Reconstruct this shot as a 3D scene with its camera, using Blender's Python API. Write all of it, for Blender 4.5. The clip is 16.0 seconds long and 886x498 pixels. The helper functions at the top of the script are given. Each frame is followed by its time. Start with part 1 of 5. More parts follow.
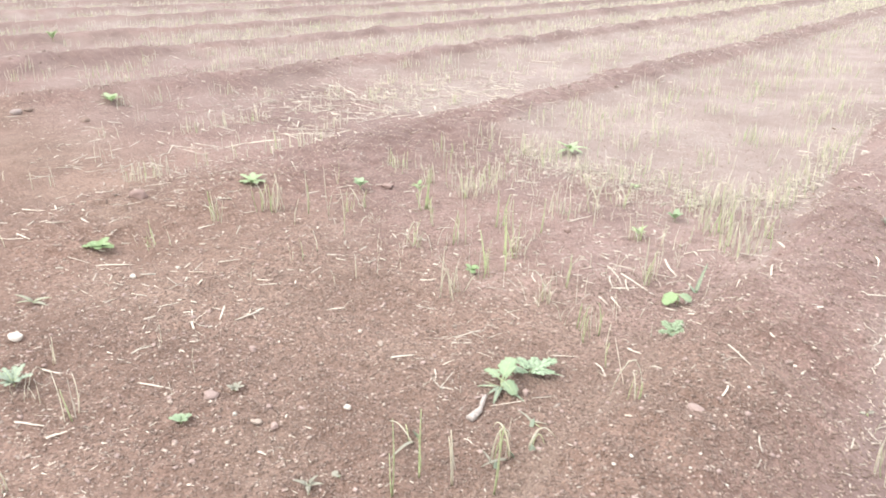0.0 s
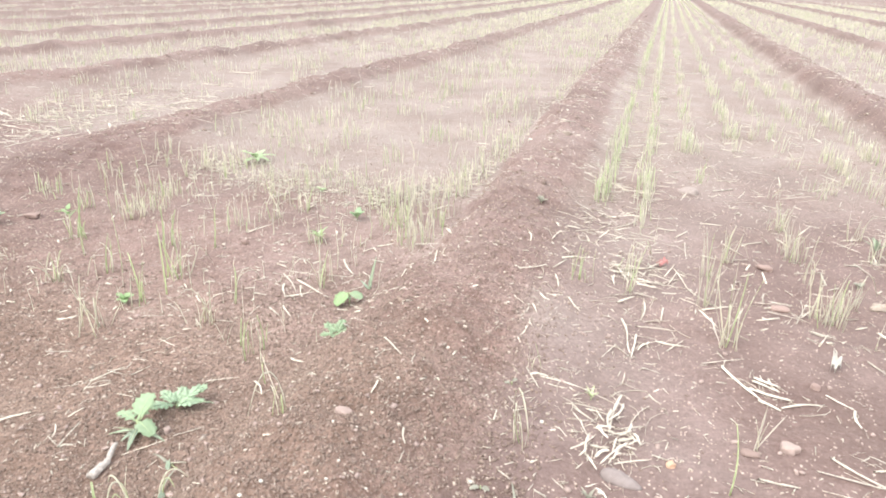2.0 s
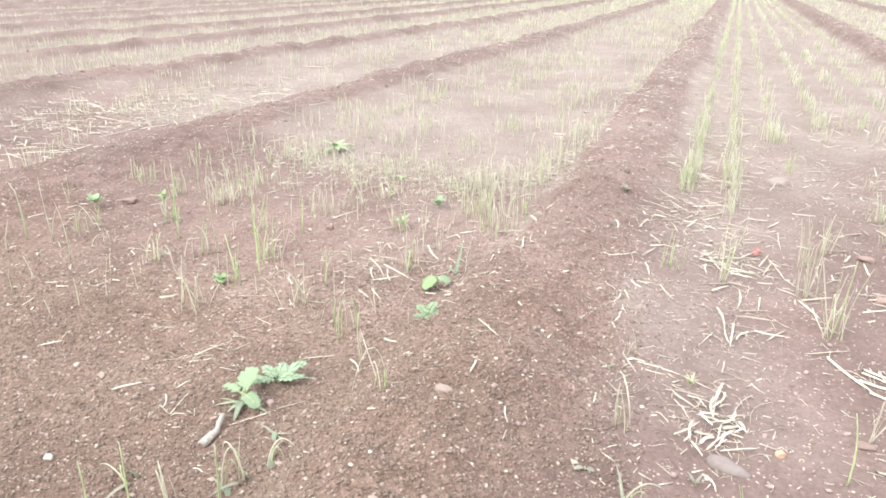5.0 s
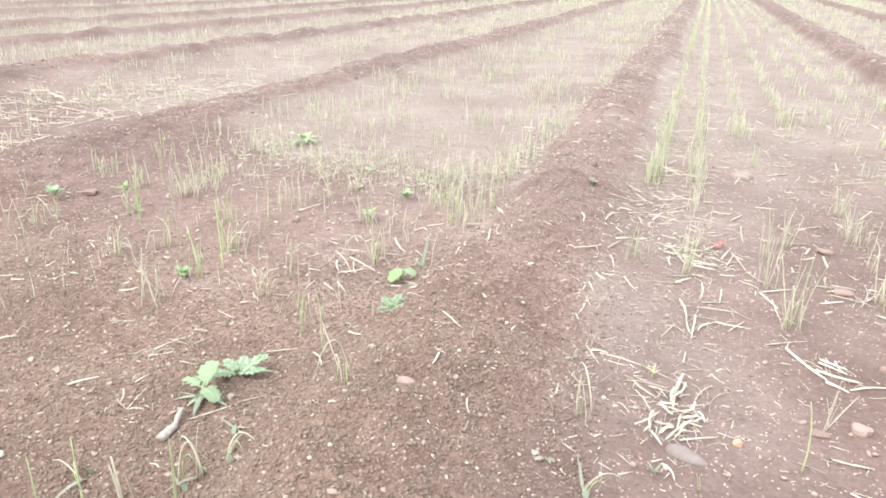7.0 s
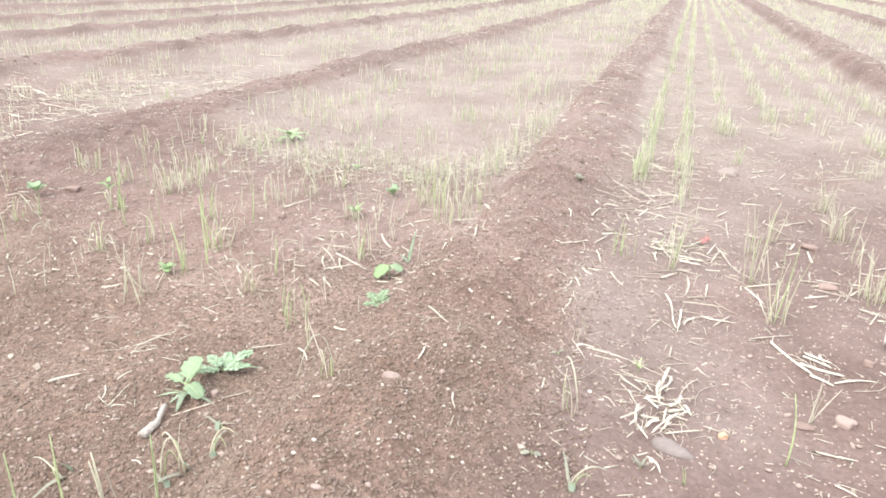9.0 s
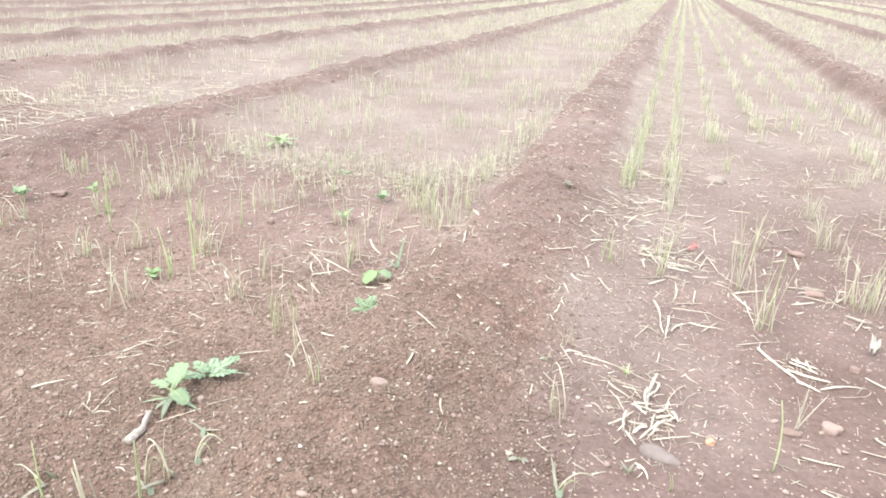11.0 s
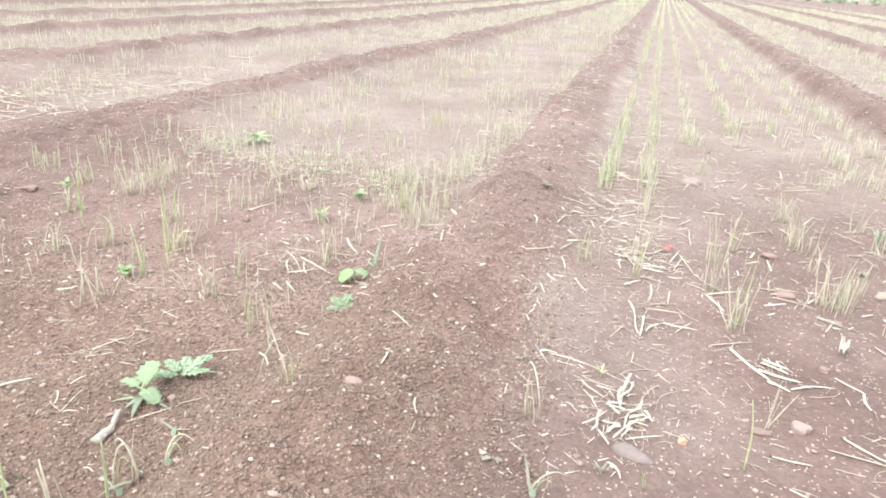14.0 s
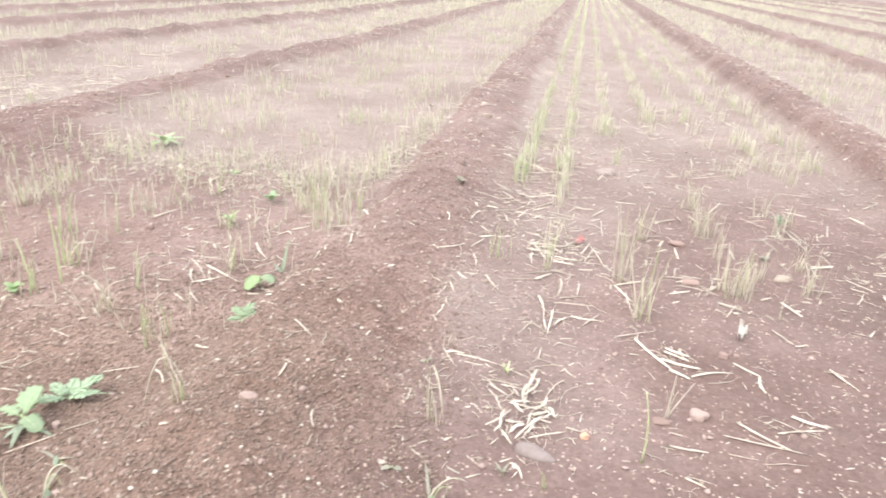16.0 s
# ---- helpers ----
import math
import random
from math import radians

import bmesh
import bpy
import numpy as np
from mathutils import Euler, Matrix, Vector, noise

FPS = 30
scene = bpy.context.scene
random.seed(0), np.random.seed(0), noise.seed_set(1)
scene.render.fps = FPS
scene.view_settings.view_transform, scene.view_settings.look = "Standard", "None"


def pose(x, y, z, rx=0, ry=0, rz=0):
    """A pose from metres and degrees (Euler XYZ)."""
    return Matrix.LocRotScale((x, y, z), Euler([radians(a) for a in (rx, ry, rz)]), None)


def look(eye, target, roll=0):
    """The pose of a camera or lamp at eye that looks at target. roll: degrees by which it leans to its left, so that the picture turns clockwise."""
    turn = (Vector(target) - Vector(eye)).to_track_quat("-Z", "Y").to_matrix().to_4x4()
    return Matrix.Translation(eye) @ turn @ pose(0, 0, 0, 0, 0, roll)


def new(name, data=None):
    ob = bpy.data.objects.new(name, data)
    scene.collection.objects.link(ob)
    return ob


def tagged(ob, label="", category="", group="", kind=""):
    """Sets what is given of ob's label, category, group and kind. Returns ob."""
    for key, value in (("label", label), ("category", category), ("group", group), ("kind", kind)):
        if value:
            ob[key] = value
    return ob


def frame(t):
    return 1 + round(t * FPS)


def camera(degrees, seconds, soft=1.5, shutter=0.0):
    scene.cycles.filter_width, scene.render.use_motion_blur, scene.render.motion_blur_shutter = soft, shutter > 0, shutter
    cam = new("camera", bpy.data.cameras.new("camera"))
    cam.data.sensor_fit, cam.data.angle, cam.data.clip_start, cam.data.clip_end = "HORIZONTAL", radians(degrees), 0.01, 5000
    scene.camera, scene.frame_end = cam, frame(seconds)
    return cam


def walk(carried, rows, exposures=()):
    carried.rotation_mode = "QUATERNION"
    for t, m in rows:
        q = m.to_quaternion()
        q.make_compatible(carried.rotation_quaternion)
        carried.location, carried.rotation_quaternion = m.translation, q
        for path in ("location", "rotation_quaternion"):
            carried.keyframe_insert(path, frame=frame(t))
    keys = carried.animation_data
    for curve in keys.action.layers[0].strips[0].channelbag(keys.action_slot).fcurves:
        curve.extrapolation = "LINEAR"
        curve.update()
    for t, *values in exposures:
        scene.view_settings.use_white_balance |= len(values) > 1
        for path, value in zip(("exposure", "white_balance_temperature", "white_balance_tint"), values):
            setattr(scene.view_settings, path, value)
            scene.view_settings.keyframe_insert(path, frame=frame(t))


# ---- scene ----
cam = camera(65.2, 16.0, soft=1.8, shutter=0.4)
PATH = [
    (0, (0.422, 0.087, 1.329), (-0.717, 1.531, 0.542), 0.6),
    (0.5, (0.47, 0.117, 1.315), (-0.593, 1.602, 0.498), 0.6),
    (1, (0.528, 0.189, 1.296), (-0.402, 1.756, 0.472), 0.9),
    (1.5, (0.593, 0.301, 1.284), (-0.174, 1.971, 0.496), 0.6),
    (1.6, (0.615, 0.355, 1.26), (-0.008, 2.089, 0.481), 1.9),
    (1.8, (0.664, 0.406, 1.251), (0.092, 2.177, 0.518), 1.0),
    (2, (0.669, 0.409, 1.227), (0.141, 2.193, 0.493), 1.6),
    (2.2, (0.634, 0.391, 1.198), (0.076, 2.149, 0.424), 1.7),
    (2.5, (0.613, 0.367, 1.202), (-0.04, 2.11, 0.471), 0.3),
    (3, (0.573, 0.35, 1.195), (-0.098, 2.084, 0.457), 0.7),
    (3.5, (0.564, 0.353, 1.186), (-0.126, 2.076, 0.44), 0.4),
    (6, (0.566, 0.351, 1.181), (-0.116, 2.076, 0.433), 0.5),
    (6.5, (0.57, 0.358, 1.173), (-0.082, 2.084, 0.401), 1.2),
    (7, (0.591, 0.369, 1.173), (-0.022, 2.114, 0.412), 1.3),
    (7.5, (0.595, 0.37, 1.172), (-0.01, 2.119, 0.413), 1.2),
    (8, (0.593, 0.374, 1.164), (0.004, 2.127, 0.402), 1.4),
    (8.5, (0.589, 0.377, 1.154), (0.013, 2.131, 0.385), 1.8),
    (9, (0.597, 0.376, 1.156), (0.016, 2.132, 0.393), 1.6),
    (9.5, (0.6, 0.377, 1.154), (0.032, 2.141, 0.403), 1.8),
    (12, (0.602, 0.38, 1.151), (0.046, 2.152, 0.407), 2.1),
    (12.5, (0.594, 0.379, 1.147), (0.028, 2.144, 0.395), 2.0),
    (13, (0.591, 0.379, 1.145), (0.039, 2.147, 0.392), 2.4),
    (13.5, (0.592, 0.38, 1.145), (0.057, 2.152, 0.389), 2.8),
    (14, (0.61, 0.387, 1.149), (0.11, 2.176, 0.406), 3.2),
    (14.5, (0.639, 0.396, 1.148), (0.179, 2.204, 0.427), 3.3),
    (15, (0.645, 0.402, 1.144), (0.209, 2.213, 0.418), 3.6),
    (15.5, (0.648, 0.407, 1.14), (0.224, 2.215, 0.397), 3.6),
    (16, (0.713, 0.46, 1.169), (0.385, 2.284, 0.415), 2.9),
]
walk(cam, [(t, look(eye, target, roll)) for t, eye, target, roll in PATH],
     [(0.0, 1.03, 6500, 10), (2.0, 1.05, 6430, 7), (4.0, 1.065, 6400, 5.5), (14.0, 1.06, 6400, 6), (15.0, 1.01, 6500, 10), (16.0, 1.02, 6500, 10)])

# ---- world, sun, exposure: a bright overcast day ----
SUN_HEIGHT, SUN_TURN = 52.0, 215.0
world = bpy.data.worlds.new("overcast_sky")
scene.world = world
world.use_nodes = True
wn, wl = world.node_tree.nodes, world.node_tree.links
wn.clear()
w_out, w_bg, w_sky = wn.new("ShaderNodeOutputWorld"), wn.new("ShaderNodeBackground"), wn.new("ShaderNodeTexSky")
w_sky.sky_type, w_sky.sun_disc = "NISHITA", False
w_sky.sun_elevation, w_sky.sun_rotation = radians(SUN_HEIGHT), radians(SUN_TURN)
w_sky.air_density, w_sky.dust_density, w_sky.ozone_density = 1.0, 6.0, 0.6
w_bg.inputs["Strength"].default_value = 0.12
w_cloud = wn.new("ShaderNodeMix")
w_cloud.data_type = "RGBA"
w_cloud.inputs["Factor"].default_value = 0.8
w_cloud.inputs["B"].default_value = (9.0, 9.0, 9.3, 1)
wl.new(w_sky.outputs["Color"], w_cloud.inputs["A"])
wl.new(w_cloud.outputs["Result"], w_bg.inputs["Color"])
wl.new(w_bg.outputs["Background"], w_out.inputs["Surface"])
sun = new("sun", bpy.data.lights.new("sun", "SUN"))
sun.data.energy, sun.data.angle, sun.data.color = 1.2, radians(25), (1.0, 0.96, 0.9)
sun.matrix_world = look((0, 0, 30), Vector((0, 0, 30)) - Vector((
    math.sin(radians(SUN_TURN)) * math.cos(radians(SUN_HEIGHT)),
    math.cos(radians(SUN_TURN)) * math.cos(radians(SUN_HEIGHT)),
    math.sin(radians(SUN_HEIGHT)))))


# ---- materials ----
def make_material(name):
    m = bpy.data.materials.new(name)
    m.use_nodes = True
    nt = m.node_tree
    return m, nt, nt.nodes["Principled BSDF"]


def add(nt, kind, **values):
    n = nt.nodes.new(kind)
    for key, value in values.items():
        key = key.replace("_", " ")
        n.inputs[key].default_value = value
    return n


def ramp(nt, source, stops):
    n = nt.nodes.new("ShaderNodeValToRGB")
    while len(n.color_ramp.elements) < len(stops):
        n.color_ramp.elements.new(0.5)
    for e, (at, c) in zip(n.color_ramp.elements, stops):
        e.position = at
        e.color = (*c, 1) if isinstance(c, tuple) else (c, c, c, 1)
    nt.links.new(source, n.inputs["Fac"])
    return n.outputs["Color"]


def mix(nt, factor, a, b, mode="MIX"):
    n = nt.nodes.new("ShaderNodeMix")
    n.data_type, n.blend_type = "RGBA", mode
    for socket, v in (("Factor", factor), ("A", a), ("B", b)):
        if isinstance(v, bpy.types.NodeSocket):
            nt.links.new(v, n.inputs[socket])
        elif isinstance(v, tuple):
            n.inputs[socket].default_value = (*v, 1)
        else:
            n.inputs[socket].default_value = v
    return n.outputs["Result"]


def noise_of(nt, coord, scale, detail=4.0, rough=0.55):
    n = add(nt, "ShaderNodeTexNoise", Scale=scale, Detail=detail, Roughness=rough)
    nt.links.new(coord, n.inputs["Vector"])
    return n.outputs["Fac"]


def bump(nt, bsdf, height, strength, distance):
    b = add(nt, "ShaderNodeBump", Strength=strength, Distance=distance)
    nt.links.new(height, b.inputs["Height"])
    nt.links.new(b.outputs["Normal"], bsdf.inputs["Normal"])


def soil_material():
    m, nt, b = make_material("red_brown_soil")
    pos = nt.nodes.new("ShaderNodeTexCoord").outputs["Object"]
    tilled = nt.nodes.new("ShaderNodeAttribute")
    tilled.attribute_name = "tilled"
    crumbly = nt.nodes.new("ShaderNodeAttribute")
    crumbly.attribute_name = "crumbly"
    broad = noise_of(nt, pos, 1.1, 5)
    patch = noise_of(nt, pos, 6.0, 6, 0.65)
    fine = noise_of(nt, pos, 55.0, 5, 0.7)
    crust = mix(nt, ramp(nt, broad, [(0.32, 0.0), (0.68, 1.0)]), CRUST_A, CRUST_B)
    loose = mix(nt, ramp(nt, broad, [(0.35, 0.0), (0.65, 1.0)]), LOOSE_A, LOOSE_B)
    base = mix(nt, tilled.outputs["Fac"], crust, loose)
    base = mix(nt, 0.62, base, mix(nt, ramp(nt, patch, [(0.3, 0.0), (0.7, 1.0)]), (0.68, 0.65, 0.64), (1.04, 1.04, 1.04)), "MULTIPLY")
    base = mix(nt, mix(nt, crumbly.outputs["Fac"], (0.3, 0.3, 0.3), (0.55, 0.55, 0.55)), base, mix(nt, ramp(nt, fine, [(0.32, 0.0), (0.66, 1.0)]), (0.42, 0.38, 0.36), (1.05, 1.05, 1.05)), "MULTIPLY")
    # each crumb of soil a little lighter or darker
    for scale, low in ((60.0, 0.82), (140.0, 0.74)):
        cell = add(nt, "ShaderNodeTexVoronoi", Scale=scale)
        nt.links.new(pos, cell.inputs["Vector"])
        tone = nt.nodes.new("ShaderNodeSeparateColor")
        nt.links.new(cell.outputs["Color"], tone.inputs["Color"])
        base = mix(nt, mix(nt, crumbly.outputs["Fac"], (0.5, 0.5, 0.5), (1.0, 1.0, 1.0)), base, mix(nt, tone.outputs["Blue"], (low, low * 0.97, low * 0.95), (1.16, 1.16, 1.16)), "MULTIPLY")
    base = mix(nt, 1.0, base, mix(nt, crumbly.outputs["Fac"], (0.752, 0.742, 0.746), (1.155, 1.125, 1.105)), "MULTIPLY")
    ochre = nt.nodes.new("ShaderNodeAttribute")
    ochre.attribute_name = "ochre"
    base = mix(nt, ochre.outputs["Fac"], base, mix(nt, 1.0, base, (0.975, 0.98, 0.88), "MULTIPLY"))
    dark_red = nt.nodes.new("ShaderNodeAttribute")
    dark_red.attribute_name = "dark_red"
    base = mix(nt, 1.0, base, mix(nt, dark_red.outputs["Fac"], (1.175, 1.195, 1.19), (0.783, 0.714, 0.684)), "MULTIPLY")
    # small pale grains and chaff
    for scale, size, share in ((85.0, 0.34, 0.8), (38.0, 0.2, 0.86)):
        v = add(nt, "ShaderNodeTexVoronoi", Scale=scale)
        nt.links.new(pos, v.inputs["Vector"])
        near = ramp(nt, v.outputs["Distance"], [(size * 0.6, 1.0), (size, 0.0)])
        sep = nt.nodes.new("ShaderNodeSeparateColor")
        nt.links.new(v.outputs["Color"], sep.inputs["Color"])
        chosen = ramp(nt, sep.outputs["Red"], [(share, 0.0), (share + 0.03, 1.0)])
        grain = mix(nt, sep.outputs["Green"], (0.42, 0.32, 0.27), (0.62, 0.52, 0.45))
        base = mix(nt, mix(nt, 1.0, near, chosen, "MULTIPLY"), base, grain)
    nt.links.new(base, b.inputs["Base Color"])
    b.inputs["Roughness"].default_value = 0.95
    b.inputs["Specular IOR Level"].default_value = 0.2
    b.inputs["Sheen Weight"].default_value = 0.12
    b.inputs["Sheen Roughness"].default_value = 0.6
    b.inputs["Sheen Tint"].default_value = (0.95, 0.85, 0.8, 1)
    grit = add(nt, "ShaderNodeTexVoronoi", Scale=70.0)
    nt.links.new(pos, grit.inputs["Vector"])
    h = mix(nt, 0.3, fine, grit.outputs["Distance"], "SUBTRACT")
    h = mix(nt, 0.8, h, noise_of(nt, pos, 28.0, 8, 0.72), "ADD")
    h = mix(nt, 1.0, h, mix(nt, crumbly.outputs["Fac"], (0.25, 0.25, 0.25), (1.0, 1.0, 1.0)), "MULTIPLY")
    bump(nt, b, h, 1.0, 0.013)
    return m


def plain_material(name, a, c, rough=0.8, scale=40.0, relief=0.3, depth=0.002, spread=0.35, sheen=0.0, through_light=0.0):
    """Two colours mixed by a grain, each object a little lighter or darker."""
    m, nt, b = make_material(name)
    pos = nt.nodes.new("ShaderNodeTexCoord").outputs["Object"]
    info = nt.nodes.new("ShaderNodeObjectInfo")
    island = nt.nodes.new("ShaderNodeNewGeometry").outputs["Random Per Island"]
    grain = noise_of(nt, pos, scale, 5, 0.6)
    col = mix(nt, ramp(nt, grain, [(0.3, 0.0), (0.7, 1.0)]), a, c)
    vary = nt.nodes.new("ShaderNodeMath")
    vary.operation = "ADD"
    nt.links.new(info.outputs["Random"], vary.inputs[0])
    nt.links.new(island, vary.inputs[1])
    wrap = nt.nodes.new("ShaderNodeMath")
    wrap.operation = "FRACT"
    nt.links.new(vary.outputs[0], wrap.inputs[0])
    dark = tuple(1 - spread for _ in range(3))
    col = mix(nt, 1.0, col, mix(nt, wrap.outputs[0], dark, (1.0, 1.0, 1.0)), "MULTIPLY")
    nt.links.new(col, b.inputs["Base Color"])
    b.inputs["Roughness"].default_value = rough
    b.inputs["Specular IOR Level"].default_value = 0.3
    b.inputs["Sheen Weight"].default_value = sheen
    if through_light:
        t = nt.nodes.new("ShaderNodeBsdfTranslucent")
        nt.links.new(col, t.inputs["Color"])
        s = add(nt, "ShaderNodeMixShader", Fac=through_light)
        nt.links.new(b.outputs["BSDF"], s.inputs[1])
        nt.links.new(t.outputs["BSDF"], s.inputs[2])
        nt.links.new(s.outputs["Shader"], nt.nodes["Material Output"].inputs["Surface"])
    bump(nt, b, grain, relief, depth)
    return m


CRUST_A, CRUST_B = (0.35, 0.289, 0.264), (0.466, 0.402, 0.374)
LOOSE_A, LOOSE_B = (0.241, 0.174, 0.161), (0.326, 0.241, 0.226)
SOIL = soil_material()
CLOD = plain_material("soil_clod", (0.26, 0.191, 0.158), (0.392, 0.3, 0.252), 0.95, 90, 0.6, 0.003, 0.36)
GREY_CLOD = plain_material("grey_brown_clod", (0.25, 0.208, 0.198), (0.315, 0.268, 0.257), 0.95, 45, 0.9, 0.006, 0.05)
STRAW = plain_material("dry_straw", (0.7, 0.62, 0.5), (0.93, 0.87, 0.77), 0.65, 60, 0.3, 0.001, 0.36)
STUBBLE = plain_material("yellowing_stem", (0.79, 0.765, 0.62), (0.94, 0.92, 0.79), 0.6, 50, 0.2, 0.001, 0.2, 0, 0.4)
GREEN = plain_material("green_blade", (0.59, 0.7, 0.395), (0.77, 0.835, 0.54), 0.55, 40, 0.2, 0.001, 0.24, 0, 0.35)
LEAF = plain_material("bright_green_leaf", (0.43, 0.58, 0.36), (0.54, 0.67, 0.46), 0.55, 60, 0.35, 0.002, 0.2, 0, 0.35)
LIME = plain_material("lime_green_leaf", (0.38, 0.55, 0.27), (0.48, 0.63, 0.36), 0.5, 60, 0.35, 0.002, 0.15, 0, 0.35)
PALE_LEAF = plain_material("pale_green_leaf", (0.56, 0.7, 0.43), (0.67, 0.79, 0.54), 0.5, 60, 0.35, 0.002, 0.15, 0, 0.4)
WITHERED = plain_material("withered_leaf", (0.4, 0.4, 0.32), (0.54, 0.53, 0.44), 0.7, 60, 0.4, 0.002, 0.3, 0, 0.3)
BLUEGREEN = plain_material("grey_green_leaf", (0.34, 0.43, 0.32), (0.46, 0.54, 0.42), 0.6, 60, 0.35, 0.002, 0.25, 0, 0.12)
PALE_STONE = plain_material("pale_stone", (0.46, 0.37, 0.31), (0.66, 0.57, 0.49), 0.85, 120, 0.4, 0.002, 0.4)
PINK_STONE = plain_material("pinkish_stone", (0.4, 0.3, 0.267), (0.54, 0.43, 0.39), 0.9, 90, 0.5, 0.002, 0.25)
WHITE_STONE = plain_material("white_stone", (0.6, 0.55, 0.48), (0.78, 0.74, 0.67), 0.8, 90, 0.3, 0.002, 0.2)
REDDISH_STONE = plain_material("reddish_stone", (0.31, 0.22, 0.195), (0.42, 0.315, 0.28), 0.9, 90, 0.5, 0.002, 0.2)
ORANGE = plain_material("orange_stone", (0.6, 0.37, 0.25), (0.72, 0.5, 0.37), 0.7, 90, 0.3, 0.002, 0.1)
RED = plain_material("red_scrap", (0.44, 0.19, 0.18), (0.53, 0.27, 0.26), 0.5, 60, 0.2, 0.001, 0.1)
WOOD = plain_material("weathered_wood", (0.36, 0.32, 0.29), (0.62, 0.57, 0.53), 0.9, 90, 0.9, 0.004, 0.1)
HUSK = plain_material("white_husk", (0.58, 0.55, 0.5), (0.73, 0.7, 0.65), 0.6, 80, 0.4, 0.002, 0.1, 0, 0.2)


# ---- the lie of the land: beds between low earth bunds ----
# each bund: its line's start, how far it swings over, and over what length
BUNDS = [(-46.8, 15.8, 10), (-43.7, 14.7, 10), (-40.6, 13.6, 10), (-37.5, 12.5, 10), (-34.4, 11.4, 10), (-31.3, 10.3, 10),
         (-28.2, 9.2, 10), (-25.1, 8.1, 10), (-22.0, 7.0, 10), (-18.9, 6.0, 10), (-15.8, 5.0, 10), (-12.9, 4.6, 10), (-9.9, 3.4, 10),
         (-6.75, 2.4, 12), (-3.45, 1.15, 9), (0.0, 0.0, 10), (2.9, -0.48, 30), (5.2, -0.3, 30), (7.8, -0.2, 30), (10.6, -0.2, 30),
         (13.4, 0.0, 10), (16.1, 0.0, 10), (18.9, 0.0, 10), (21.6, 0.0, 10), (24.4, 0.0, 10)]
HOME = 15  # the bund at x = 0
CROSS_BUNDS = [57.0, 92.0]


def lattice(ix, iy, salt):
    h = (ix * 374761393 + iy * 668265263 + salt * 1442695041) & 0x7FFFFFFF
    h = ((h ^ (h >> 13)) * 1274126177) & 0x7FFFFFFF
    return ((h ^ (h >> 16)) & 0xFFFF) / 65535.0


def rough(x, y, size, salt):
    """Smooth value noise from -1 to 1 with lumps of that size."""
    u, v = x / size, y / size
    iu, iv = np.floor(u).astype(np.int64), np.floor(v).astype(np.int64)
    fu, fv = u - iu, v - iv
    fu, fv = fu * fu * (3 - 2 * fu), fv * fv * (3 - 2 * fv)
    a, b = lattice(iu, iv, salt), lattice(iu + 1, iv, salt)
    c, d = lattice(iu, iv + 1, salt), lattice(iu + 1, iv + 1, salt)
    return 2 * ((a * (1 - fu) + b * fu) * (1 - fv) + (c * (1 - fu) + d * fu) * fv) - 1


def step(v, lo, hi):
    s = np.clip((v - lo) / (hi - lo), 0, 1)
    return s * s * (3 - 2 * s)


def bund_line(k, y):
    start, swing, over = BUNDS[k]
    return start + swing * (1 - np.exp(-np.clip(y, 0, 200) / over))


def bund_share(x, y):
    """Height of the bunds, and how far the soil is tilled up (0 to 1)."""
    zero, k, c = np.zeros_like(x), np.zeros(x.shape, np.int64), np.full_like(x, 1e6)
    for n in range(len(BUNDS)):
        line = bund_line(n, y)
        closer = np.abs(x - line) < np.abs(x - c)
        k, c = np.where(closer, n, k), np.where(closer, line, c)
    mid = c + 0.035 * rough(y, zero, 2.3, 40 + k) + 0.025 * rough(x, y, 0.5, 70) + 0.03 * rough(y, zero, 0.23, 71 + k)
    wide = 0.235 + 0.03 * rough(y, zero, 1.3, 90 + k)
    tall = 0.135 + np.where(k == HOME + 1, 0.03, 0.0) + 0.025 * step(y, 5.0, 9.0) + 0.013 * rough(y, zero, 0.55, 110 + k) + 0.016 * rough(x, y, 0.19, 130) + 0.012 * rough(x, y, 0.09, 131)
    low = np.where(k == HOME - 1, step(y, 2.0, 6.0), 1.0)  # trodden low towards the near end
    tall, wide = tall * (0.25 + 0.75 * low), wide * (1.6 - 0.6 * low)
    wide = wide + np.where(k == HOME, 0.05 * (1 - step(y, 2.2, 4.0)), 0.0)
    steep = np.where(x < mid, 4.5, 2.5)  # ploughed up from one side
    one = np.exp(-(np.abs(x - mid) / wide) ** steep)
    one = np.where(np.abs(x - c) > 2.0, 0.0, one)
    spread = np.where(np.abs(x - c) > 2.0, 0.0, np.exp(-(np.abs(x - mid) / (wide * np.where(x < mid, 1.0, 1.4))) ** np.where(x < mid, 4.5, 2.0)))
    h, share = tall * spread, step(one, 0.06, 0.5)
    for c in CROSS_BUNDS:
        one = np.exp(-(np.abs(y - c - 0.3 * rough(x, x * 0, 5.0, 7)) / 0.3) ** 2.5)
        h, share = np.maximum(h, 0.14 * one), np.maximum(share, one)
    edge = 1 - step(y, 92.0, 94.0)
    return h * edge, share * edge


